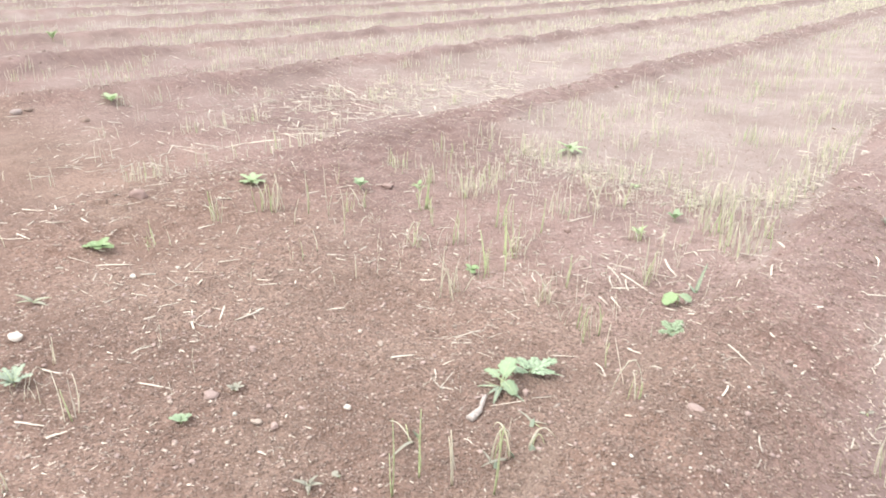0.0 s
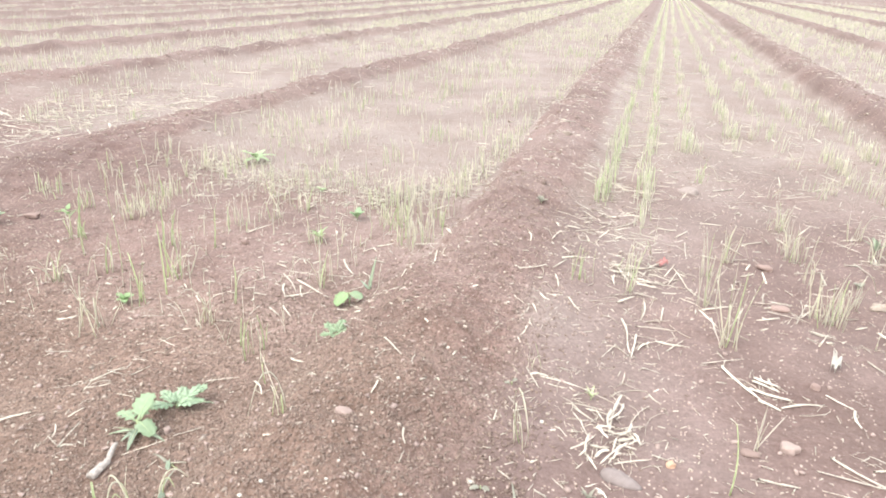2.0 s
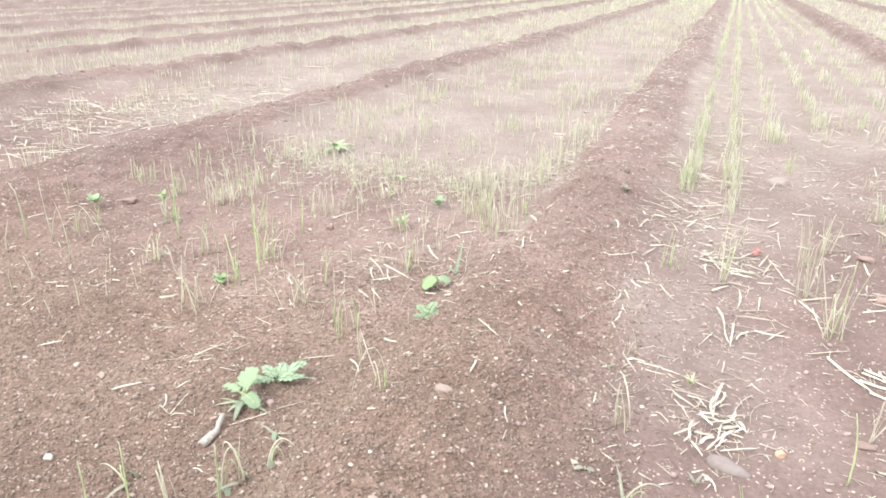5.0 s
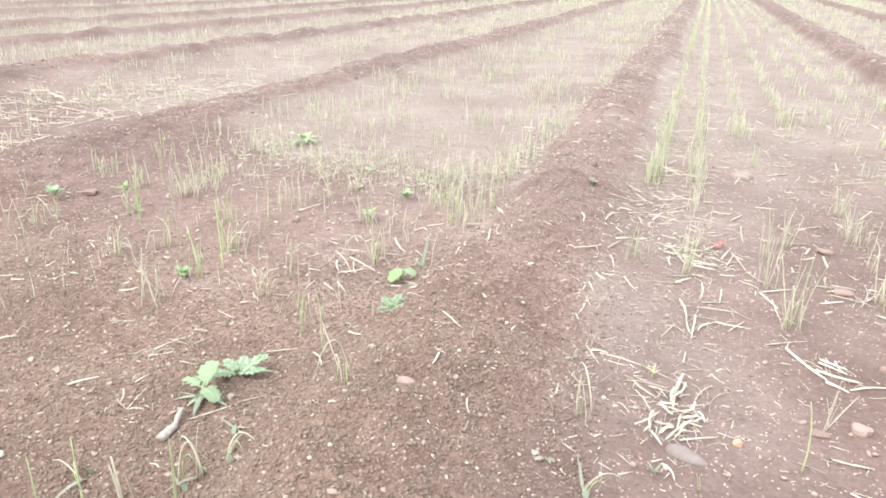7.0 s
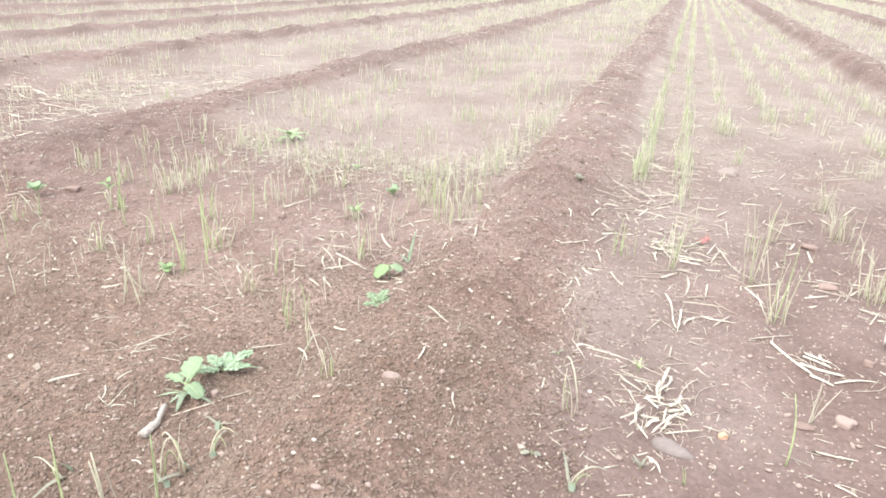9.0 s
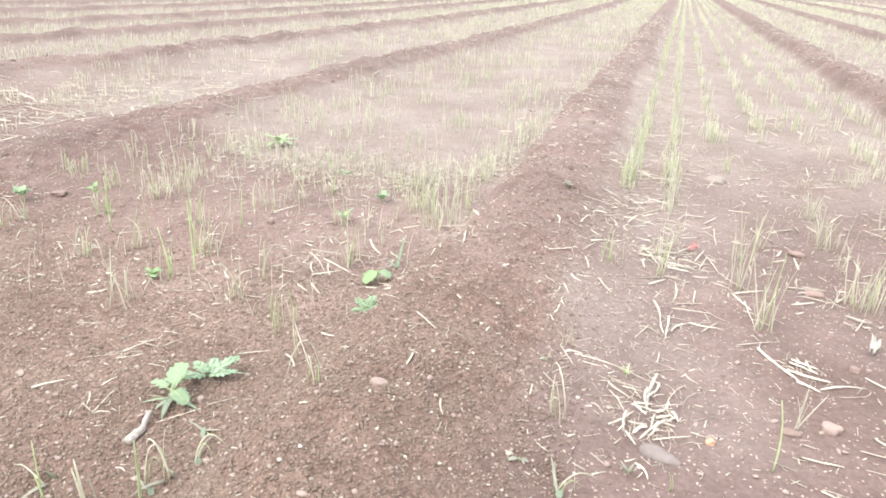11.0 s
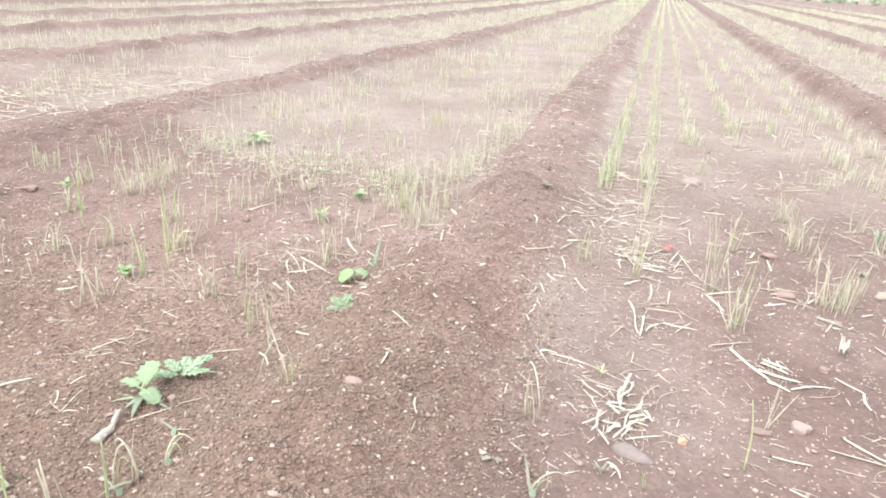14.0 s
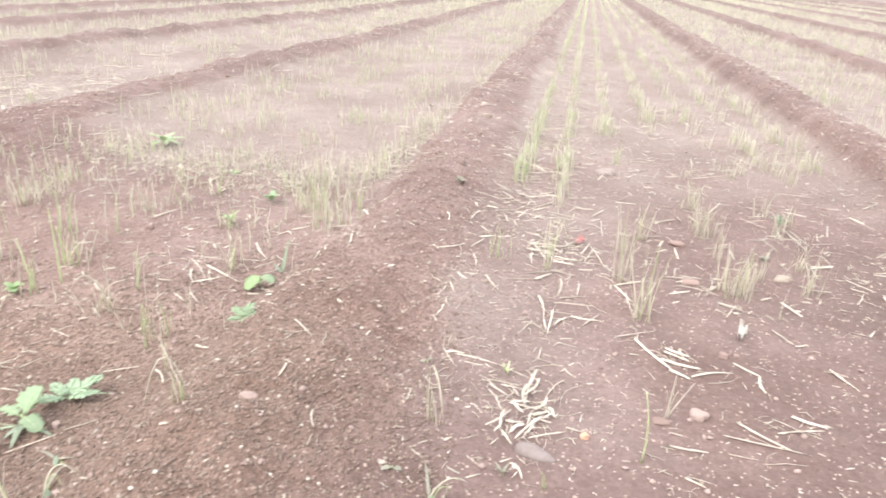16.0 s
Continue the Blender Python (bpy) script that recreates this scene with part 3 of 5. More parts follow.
    x = rng.uniform(-2.25, -0.3, n)
    y = lip_line(x) + np.where(x > -0.75, (x + 0.75) * 1.6, 0.0) + rng.normal(0, 0.16, n)
    many("edge_trash", slivers(x, y, 0.01 + 0.07 * rng.random(n) ** 2, rng.uniform(0.001, 0.0032, n), rng.uniform(0, 0.012, n)), BOX_F, STRAW, "pale broken straw along the edge of the worked soil", "straw")
    m = 300
    x = rng.uniform(-2.2, -0.4, m)
    y = lip_line(x) + np.where(x > -0.75, (x + 0.75) * 1.6, 0.0) + rng.normal(0, 0.2, m)
    many("edge_stubble", stems(x, y, rng.uniform(0.03, 0.13, m), rng.uniform(0.0011, 0.0022, m), rng.uniform(0, 0.6, m)), STEM_FACES, STUBBLE, "short yellowish stubble along the edge of the worked soil", "stubble")
    # short straw and broken stubs among the weeds
    n = 620
    x, y = rng.uniform(-1.35, -0.12, n), 2.35 + 1.8 * rng.random(n)
    keep = rng.random(n) < 0.6 + 0.6 * rough(x, y, 0.3, 64)
    x, y, n = x[keep], y[keep], int(keep.sum())
    many("weed_trash", slivers(x, y, 0.012 + 0.075 * rng.random(n) ** 2, rng.uniform(0.0009, 0.003, n), rng.uniform(0, 0.01, n)), BOX_F, STRAW, "pale short straw lying among the weeds", "straw")
    m = 130
    x, y = rng.uniform(-1.9, -0.3, m), 2.3 + 1.9 * rng.random(m)
    many("broken_stubs", stems(x, y, rng.uniform(0.03, 0.15, m), rng.uniform(0.001, 0.002, m), rng.uniform(0, 0.7, m)), STEM_FACES, STUBBLE, "thin broken stubble stems between the weeds", "stubble")
    # clods turned up along the bunds
    n = 4600
    y = 1.8 + 24 * rng.random(n) ** 1.8
    k = rng.integers(HOME - 3, HOME + 3, n)
    x = np.choose(k - (HOME - 3), [bund_line(i, y) for i in range(HOME - 3, HOME + 3)]) + rng.normal(-0.05, 0.16, n)
    keep = (k != HOME) | (y > 4.0) | (rng.random(n) < 0.2)
    x, y, n = x[keep], y[keep], int(keep.sum())
    many("bund_clods", lumps(x, y, (0.004 + 0.013 * rng.random(n) ** 3) * (1 + 0.04 * y), 0.7, 0.0, CRUMB_V), CRUMB_F, CLOD, "crumbling brown clods along the earth bunds", "soil")
    # broken chips of straw, husk and stone over the beds
    n = 31000
    y = 1.7 + 9.9 * rng.random(n) ** 1.3
    x = np.where(rng.random(n) < 0.6, rng.uniform(-1.5, -0.2, n), rng.uniform(-0.5, 0.62, n)) * (2.2 + 0.75 * y)
    keep = (rng.random(n) < 0.5 + 0.6 * rough(x, y, 0.6, 58) - 0.3 * bund_share(x, y)[1]) & ((y > 2.9) | ((x < -1.0) & (y > 2.2)))
    x, y = x[keep], y[keep]
    bits = rng.random(len(x)) < 0.5
    many("pale_chips", slivers(x[bits], y[bits], 0.004 + 0.03 * rng.random(bits.sum()) ** 2.5, 0.0009 + 0.0034 * rng.random(bits.sum()) ** 2.5, 0.002), BOX_F, STRAW, "pale broken chips of straw and husk over the beds", "chaff")
    many("earthy_chips", lumps(x[~bits], y[~bits], 0.002 + 0.008 * rng.random((~bits).sum()) ** 3, 0.55, 0.3, CRUMB_V), CRUMB_F, PALE_STONE, "pale pinkish chips of stone and crust over the beds", "grit")
    # longer straw on the beds
    n = 6500
    y = 2.5 + 34 * rng.random(n) ** 1.9
    k = rng.integers(HOME - 4, HOME + 3, n)
    lo = np.choose(k - (HOME - 4), [bund_line(i, y) for i in range(HOME - 4, HOME + 3)])
    hi = np.choose(k - (HOME - 4), [bund_line(i + 1, y) for i in range(HOME - 4, HOME + 3)])
    x = lo + (hi - lo) * (0.09 + 0.8 * rng.random(n))
    keep = rng.random(n) < 0.45 + 0.6 * rough(x, y, 1.3, 55)
    keep &= (y > 3.6) | ((np.abs(x - 1.3) < 1.2) & (y > 3.05))
    x, y = x[keep], y[keep]
    many("loose_straw", slivers(x, y, rng.uniform(0.03, 0.16, len(x)), rng.uniform(0.0016, 0.0034, len(x)) * (1 + 0.03 * y), 0.004), BOX_F, STRAW, "pale loose straw strewn along the beds", "straw")


loose_stuff()


# ---- straw, piece by piece ----
def straw_mesh(seed):
    """A hollow stalk one metre long and one metre thick, to be scaled; a node, a crack and a frayed end."""
    r = random.Random(seed)
    bend, twist, flat = r.gauss(0, 1.2), r.uniform(-0.5, 0.5), r.uniform(0.3, 0.8)
    verts, faces, sides, rings = [], [], 6, 9
    node, crack, kink = r.choice((2, 3, 5, 6)), r.uniform(0.25, 0.75), r.gauss(0, 5.0) if r.random() < 0.6 else 0.0
    for i in range(rings):
        t = i / (rings - 1)
        fat = (1.05 - 0.4 * t) * (1.25 if i == node else 1.0) * r.uniform(0.82, 1.15) * (0.55 if i == rings - 1 else 1.0)
        cy = bend * math.sin(math.pi * t) + twist * t + kink * max(0.0, t - crack)
        cz = 0.4 * math.sin(math.pi * t) + abs(kink) * 0.12 * max(0.0, t - crack)
        for k in range(sides):
            a = 2 * math.pi * k / sides
            fray = r.uniform(-0.05, 0.05) if i in (0, rings - 1) else 0.0
            verts.append((t - 0.5 + fray, cy + fat * math.cos(a), cz + fat * flat * math.sin(a)))
    for i in range(rings - 1):
        for k in range(sides):
            a, b = i * sides + k, i * sides + (k + 1) % sides
            faces.append((a, b, b + sides, a + sides))
    for base, inward in ((0, 0.03), ((rings - 1) * sides, -0.03)):
        inner = len(verts)
        for k in range(sides):
            v = verts[base + k]
            mid = [sum(verts[base + j][q] for j in range(sides)) / sides for q in (1, 2)]
            verts.append((v[0] + inward, mid[0] + 0.6 * (v[1] - mid[0]), mid[1] + 0.6 * (v[2] - mid[1])))
        for k in range(sides):
            faces.append((base + k, inner + k, inner + (k + 1) % sides, base + (k + 1) % sides))
        faces.append(tuple(inner + k for k in range(sides)))
    return mesh_of("straw", verts, faces)


STRAWS = [straw_mesh(s) for s in range(18)]
LAID = []
pick = random.Random(5)


def lay_straws(rows, group, thick=0.0034, pile=0.0, label="pale dry straw piece lying on the soil"):
    """rows: x, y, length, direction in degrees."""
    for i, (x, y, length, way) in enumerate(rows):
        length = min(length, 0.34)
        c, s = math.cos(radians(way)), math.sin(radians(way))
        z0, z1 = ground_at(x - c * length / 2, y - s * length / 2), ground_at(x + c * length / 2, y + s * length / 2)
        r = thick * pick.uniform(0.45, 0.95)
        LAID.append((x, y, length, way))
        rise = math.degrees(math.atan2(z1 - z0, length)) + pick.uniform(-4, 4)
        z = max((z0 + z1) / 2, ground_at(x, y)) + r * 0.7 + pile * pick.random()
        ob = part("straw", pick.choice(STRAWS), STRAW, None, pose(x, y, z, pick.uniform(-40, 40), -rise, way) @ Matrix.Diagonal((length, r, r, 1)))
        tagged(ob, label, "straw", group)


lay_straws([(0.598, 2.228, 0.087, -2), (0.591, 2.189, 0.084, -38), (0.573, 2.168, 0.041, -54), (0.597, 2.123, 0.062, -68), (0.628, 2.219, 0.07, 2), (0.678, 2.23, 0.189, -96), (0.688, 2.239, 0.148, -99), (0.667, 2.184, 0.098, -91), (0.712, 2.183, 0.086, -113), (0.732, 2.186, 0.072, 33), (0.615, 2.052, 0.09, -90), (0.607, 2.006, 0.038, -113), (0.635, 1.987, 0.053, -56), (0.649, 2.077, 0.053, 16), (0.742, 2.143, 0.047, -80), (0.735, 2.106, 0.036, -127), (0.717, 2.127, 0.052, 36), (0.685, 2.084, 0.061, -101), (0.658, 2.042, 0.055, -123), (0.689, 2.044, 0.131, -118), (0.692, 2.018, 0.057, -116), (0.738, 2.035, 0.1, 26), (0.645, 2.112, 0.056, -60), (0.659, 2.146, 0.048, 8), (0.693, 2.062, 0.056, -113)], "straw heap on the bed", 0.0056, 0.022, "pale dry straw piece in a loose heap")
heap = random.Random(8)
lay_straws([(heap.gauss(0.67, 0.045), heap.gauss(2.115, 0.07), heap.uniform(0.04, 0.11), heap.uniform(0, 180)) for _ in range(12)],
           "straw heap on the bed", 0.0026, 0.022, "pale dry straw piece in a loose heap")
for hx, hy, wide, count in ((0.72, 3.38, 0.09, 11), (0.52, 3.95, 0.12, 8), (0.72, 4.6, 0.12, 7)):
    lay_straws([(heap.gauss(hx, wide), heap.gauss(hy, wide), heap.uniform(0.05, 0.18), heap.gauss(0, 40)) for _ in range(count)],
               "straw on the crop rows", 0.0042, 0.02, "pale broken straw piece across a crop row")
lay_straws([(0.413, 2.314, 0.109, -57), (0.43, 2.347, 0.065, 43), (0.498, 2.341, 0.135, 3), (0.62, 2.332, 0.111, -13), (0.492, 2.314, 0.057, 4), (0.513, 2.426, 0.06, 14), (0.389, 2.152, 0.057, -31), (0.407, 2.216, 0.078, 60), (0.407, 2.126, 0.04, 44), (0.729, 2.425, 0.096, -20), (0.682, 2.426, 0.042, 46), (0.688, 2.469, 0.064, -97), (0.776, 2.56, 0.066, 3), (0.792, 2.385, 0.059, -53), (0.564, 1.883, 0.053, -33), (0.672, 1.885, 0.064, -56), (0.642, 1.914, 0.032, 30), (0.487, 1.933, 0.026, 39)], "straw beside the heap")
lay_straws([(0.673, 2.785, 0.181, -79), (0.708, 2.696, 0.189, -95), (0.675, 2.649, 0.096, -52), (0.694, 2.667, 0.093, -84), (0.749, 2.78, 0.087, -7), (0.835, 2.773, 0.094, 2), (0.742, 2.708, 0.097, -116), (0.786, 2.857, 0.15, 15), (0.786, 2.937, 0.109, 31), (0.629, 2.623, 0.119, -111), (0.806, 3.005, 0.098, -94), (0.731, 3.002, 0.163, -92), (0.856, 2.765, 0.106, 58)], "straw on the crop rows", 0.0049, 0.012)
lay_straws([(0.621, 3.348, 0.229, -74), (0.603, 3.436, 0.107, 56), (0.63, 3.339, 0.117, -2), (0.702, 3.448, 0.208, 37), (0.686, 3.312, 0.14, -65), (0.601, 3.26, 0.119, -89), (0.671, 3.138, 0.154, 25), (0.74, 3.141, 0.101, -13), (0.577, 3.012, 0.123, 23), (0.663, 3.076, 0.1, 53), (0.758, 3.319, 0.097, 5), (0.849, 3.373, 0.131, 50), (0.738, 3.237, 0.086, -25), (0.593, 4.155, 0.224, 36), (0.431, 4.058, 0.114, -25), (0.376, 4.114, 0.105, -19), (0.517, 4.082, 0.175, -54), (0.36, 3.797, 0.076, 23), (0.418, 3.832, 0.154, 52), (0.6, 3.97, 0.103, 36), (0.756, 4.006, 0.113, 65), (0.82, 4.056, 0.093, 1)], "straw on the crop rows", 0.0049, 0.012)
lay_straws([(0.333, 4.938, 0.065, -25), (0.297, 4.773, 0.187, 64), (0.54, 5.109, 0.161, -8), (0.527, 4.586, 0.177, 48), (0.3, 5.306, 0.22, 74), (0.551, 5.415, 0.1, -6), (0.675, 5.023, 0.087, -12), (0.628, 5.636, 0.139, 39), (0.592, 4.24, 0.088, -24), (0.703, 4.345, 0.081, 47), (0.911, 4.74, 0.28, 78), (0.831, 5.812, 0.139, 78), (0.52, 4.756, 0.09, 42)], "straw on the crop rows")
lay_straws([(0.883, 3.406, 0.236, -76), (0.956, 3.216, 0.176, -60), (1.052, 3.16, 0.111, 21), (0.834, 3.216, 0.058, 5), (0.883, 3.464, 0.048, 132), (0.901, 3.171, 0.068, -36), (0.214, 3.058, 0.03, 12), (0.269, 3.109, 0.154, 52), (0.303, 3.57, 0.157, -97), (0.377, 3.079, 0.114, -74), (0.47, 2.925, 0.107, -58), (0.359, 2.891, 0.059, -40), (0.374, 2.942, 0.04, -9), (0.312, 2.713, 0.094, -95), (0.339, 2.768, 0.061, -65), (0.346, 2.615, 0.09, 84), (0.339, 2.556, 0.087, 80), (0.206, 3.427, 0.079, -59), (0.913, 3.769, 0.255, -88)], "straw beside the crop rows", 0.0042)
lay_straws([(1.054, 2.566, 0.205, -61), (1.133, 2.458, 0.071, -31), (1.143, 2.514, 0.126, -16), (1.238, 2.492, 0.161, 27), (1.353, 2.553, 0.095, -45), (1.387, 2.474, 0.091, -89), (1.327, 2.148, 0.207, -7), (1.109, 2.071, 0.09, -6), (1.53, 2.827, 0.11, -62), (1.575, 2.772, 0.047, 27), (1.415, 2.26, 0.103, -35), (1.479, 2.3, 0.094, -28), (1.438, 2.243, 0.148, 20), (1.112, 1.938, 0.051, -23), (1.328, 2.186, 0.151, -36), (1.127, 2.568, 0.075, -34), (1.141, 2.594, 0.082, -19), (1.161, 2.583, 0.075, -72)], "long dry stalks on the bed", 0.0052, 0.004, "pale thick dry stalk lying on the bed")
lay_straws([(0.999, 2.916, 0.181, -83), (1.083, 3.067, 0.188, -110), (0.98, 3.038, 0.147, -65), (1.221, 3.253, 0.113, 17), (1.266, 3.14, 0.125, -13), (1.351, 3.226, 0.255, 70), (1.361, 3.205, 0.141, 61), (1.474, 3.436, 0.107, 3), (1.383, 3.029, 0.09, -7), (1.416, 3.014, 0.121, -16), (1.519, 2.954, 0.055, -80), (1.695, 4.149, 0.215, -63), (1.843, 3.909, 0.345, -85), (1.876, 3.948, 0.223, -79), (2.036, 4.722, 0.206, -6), (1.905, 5.504, 0.329, -68), (1.252, 4.728, 0.185, 19), (1.355, 4.974, 0.144, -68), (1.582, 4.936, 0.255, 32), (2.265, 5.829, 0.181, -5), (2.197, 5.521, 0.162, 8), (1.704, 3.826, 0.178, -75), (1.42, 4.099, 0.068, -14)], "straw among the stubble tufts", 0.0038, 0.01)
lay_straws([(1.658, 2.572, 0.116, -55), (1.123, 1.946, 0.061, -9), (1.94, 3.285, 0.145, 62), (1.013, 2.697, 0.161, 29)], "long dry stalks on the bed", 0.0044, 0.004, "pale thick dry stalk lying on the bed")
lay_straws([(-0.688, 2.883, 0.305, -34), (-0.74, 2.997, 0.191, 13), (-0.589, 3.013, 0.118, -5), (-0.734, 2.79, 0.142, -59), (-0.653, 2.768, 0.124, 34), (-0.663, 2.803, 0.117, -59), (-0.755, 2.869, 0.237, -47), (-0.678, 2.599, 0.073, -30), (-0.631, 2.613, 0.125, -49), (-0.936, 3.619, 0.091, 40), (-0.584, 3.109, 0.178, -53), (-0.494, 3.537, 0.139, 4), (-0.289, 3.359, 0.212, -37), (-0.518, 3.413, 0.084, 28), (-0.129, 3.005, 0.123, 103), (-0.122, 3.043, 0.059, -47), (-1.227, 3.413, 0.164, 70), (-0.439, 2.945, 0.182, -74), (-0.374, 2.226, 0.077, -30), (-0.232, 2.072, 0.098, -50), (0.008, 1.988, 0.057, -88), (0.16, 1.822, 0.061, -68), (-0.417, 2.067, 0.103, -37), (-0.024, 2.21, 0.169, -51)], "straw beside the weeds", 0.0052, 0.006)
lay_straws([(-1.235, 2.078, 0.082, 31), (-0.964, 2.165, 0.113, 51), (-0.932, 2.125, 0.045, 43), (-0.922, 2.258, 0.099, -18), (-1.028, 1.915, 0.109, 39), (-0.964, 2.006, 0.122, 70), (-0.957, 2.044, 0.069, 49), (-0.939, 2.029, 0.05, 17), (-0.938, 1.931, 0.078, 31), (-0.875, 2.067, 0.098, 86), (-0.582, 1.728, 0.142, 48), (-0.506, 1.815, 0.089, 51), (-0.872, 1.687, 0.106, -50), (-0.834, 1.648, 0.061, -22), (-0.819, 1.692, 0.115, 102), (-0.792, 1.656, 0.05, 43), (-1.4, 2.289, 0.071, 38), (-2.769, 3.835, 0.115, 91), (-1.808, 3.791, 0.162, 32), (-0.889, 1.791, 0.05, 68), (-0.565, 1.478, 0.038, 5), (-0.814, 1.911, 0.068, -7), (-0.163, 1.685, 0.027, -8), (-0.593, 2.113, 0.106, 27)], "straw on the tilled soil", 0.0036)
lay_straws([(-1.841, 1.146, 0.084, 85), (-1.585, 1.045, 0.143, 21), (-1.681, 0.674, 0.105, 24), (-3.772, 2.365, 0.804, -24), (-3.333, 1.948, 0.203, 74), (-3.399, 2.168, 0.131, 37), (-4.263, 2.031, 0.172, 52), (-3.561, 1.496, 0.19, 14), (-2.628, 1.457, 0.176, 41), (-2.788, 1.368, 0.115, 28), (-1.891, 1.396, 0.193, -29), (-1.52, 1.834, 0.076, 57), (-1.236, 2.079, 0.093, 27), (-1.926, 0.871, 0.113, 27), (-1.566, 0.708, 0.06, 71), (-1.0, 1.049, 0.045, 24), (-1.042, 1.712, 0.096, 56), (-4.13, 2.808, 0.291, 21), (-4.027, 2.111, 0.19, 49), (-5.929, 2.343, 0.143, 63), (-5.184, 2.669, 0.224, 20), (-5.521, 3.443, 0.194, 67), (-5.119, 3.501, 0.131, 13), (-3.958, 2.92, 0.178, 58)], "straw on the tilled soil", 0.0042)
lay_straws([(-4.18, 1.832, 0.127, 62)], "straw on the tilled soil", 0.0042)
lay_straws([(-3.857, 3.056, 0.183, 83), (-3.766, 3.255, 0.269, 54), (-3.908, 3.663, 0.233, 32), (-3.722, 3.646, 0.237, 26), (-3.902, 3.792, 0.139, 13), (-3.654, 3.739, 0.161, 19), (-3.599, 3.638, 0.216, 22), (-3.824, 4.213, 0.254, 26), (-3.691, 4.306, 0.392, 81), (-3.567, 4.544, 0.257, 82), (-3.954, 4.668, 0.312, 53), (-3.812, 4.937, 0.305, 72), (-5.098, 5.079, 0.391, 0), (-4.709, 5.046, 0.524, -19), (-4.298, 5.149, 0.476, 8), (-3.957, 5.313, 0.338, 51), (-4.032, 5.294, 0.67, -52), (-3.894, 5.466, 0.733, -50), (-3.611, 5.408, 0.268, 73), (-4.037, 6.018, 0.485, 105), (-4.772, 6.04, 0.453, 53), (-4.524, 6.29, 0.342, 80), (-4.765, 6.726, 0.411, 80), (-3.673, 6.146, 0.389, 68)], "straw strip between two bunds", 0.0056, 0.02)
lay_straws([(-3.482, 5.963, 0.378, 22), (-3.652, 6.324, 0.329, 36)], "straw strip between two bunds", 0.0056, 0.02)
lay_straws([(-4.9, 4.157, 0.385, 81), (-4.824, 4.429, 0.19, 60), (-4.396, 4.524, 0.319, 58), (-4.606, 4.718, 0.281, 7), (-4.183, 4.677, 0.323, -5), (-4.838, 5.693, 0.255, 59), (-4.823, 4.808, 0.183, 23), (-5.215, 4.595, 0.31, 6), (-2.743, 5.099, 0.148, 44), (-2.604, 5.435, 0.173, 59), (-3.222, 6.649, 0.28, 88), (-2.7, 5.593, 0.223, 77), (-4.014, 5.21, 0.339, 54), (-3.359, 5.294, 0.198, 74), (-4.44, 4.136, 0.24, 71), (-4.216, 4.185, 0.178, 82), (-4.347, 8.236, 0.36, 8), (-2.611, 8.638, 0.523, 75), (-4.427, 6.745, 0.221, 10), (-2.086, 6.504, 0.059, -6)], "straw strip between two bunds", 0.0056, 0.02)


def leaning_stalks(rows):
    """Thin dry stalks that still stand or lean. rows: x, y, length, lean sideways in degrees."""
    for x, y, length, lean in rows:
        m = pose(x, y, ground_at(x, y) - 0.006, 0, 0, 21) @ pose(0, 0, 0, 0, lean - 90, 0) @ pose(length / 2, 0, 0) @ Matrix.Diagonal((length, 0.0024, 0.0024, 1))
        tagged(part("dry_stalk", pick.choice(STRAWS), STRAW, None, m), "thin pale dry stalk standing askew in the soil", "straw", "leaning dry stalks")


leaning_stalks([(-3.387, 2.191, 0.213, -29), (1.063, 2.203, 0.137, 5), (1.068, 2.214, 0.136, 31), (-0.442, 2.143, 0.097, -3), (-1.618, 0.791, 0.155, 1), (-0.524, 1.356, 0.1, -8), (-0.302, 1.981, 0.181, -15)])


def fibres():
    """Thin split threads of straw and broken bits, tangled round the larger pieces."""
    at = np.repeat(np.array(LAID), 2, 0)
    n = len(at)
    x, y = at[:, 0] + rng.normal(0, 0.05, n), at[:, 1] + rng.normal(0, 0.05, n)
    way, long = np.radians(at[:, 3]) + rng.normal(0, 0.8, n), at[:, 2] * rng.uniform(0.2, 0.8, n)
    bow, thick = rng.normal(0, 0.09, n), rng.uniform(0.0006, 0.0016, n)
    t = np.linspace(-0.5, 0.5, 5)
    px = x[:, None] + np.cos(way)[:, None] * long[:, None] * t - np.sin(way)[:, None] * (bow * long)[:, None] * (1 - 4 * t * t)
    py = y[:, None] + np.sin(way)[:, None] * long[:, None] * t + np.cos(way)[:, None] * (bow * long)[:, None] * (1 - 4 * t * t)
    lift = rng.uniform(0, 0.012, n)[:, None] * (1 - 2 * np.abs(t))
    pz = ground_height(px.ravel(), py.ravel()).reshape(px.shape) + thick[:, None] + lift
    spine = np.stack([px, py, pz], -1)
    side = np.stack([-np.sin(way), np.cos(way), np.zeros(n)], -1)[:, None] * thick[:, None, None]
    up = np.array([0, 0, 1.0]) * thick[:, None, None]
    v = np.stack([spine + side, spine - side * 0.4 + up, spine - side * 0.6 - up * 0.6], 2).reshape(n, 15, 3)
    f = [(3 * i + k, 3 * i + (k + 1) % 3, 3 * i + 3 + (k + 1) % 3, 3 * i + 3 + k) for i in range(4) for k in range(3)]
    many("straw_fibres", v, np.array(f), STRAW, "thin pale split straw fibres tangled on the soil", "straw")


fibres()


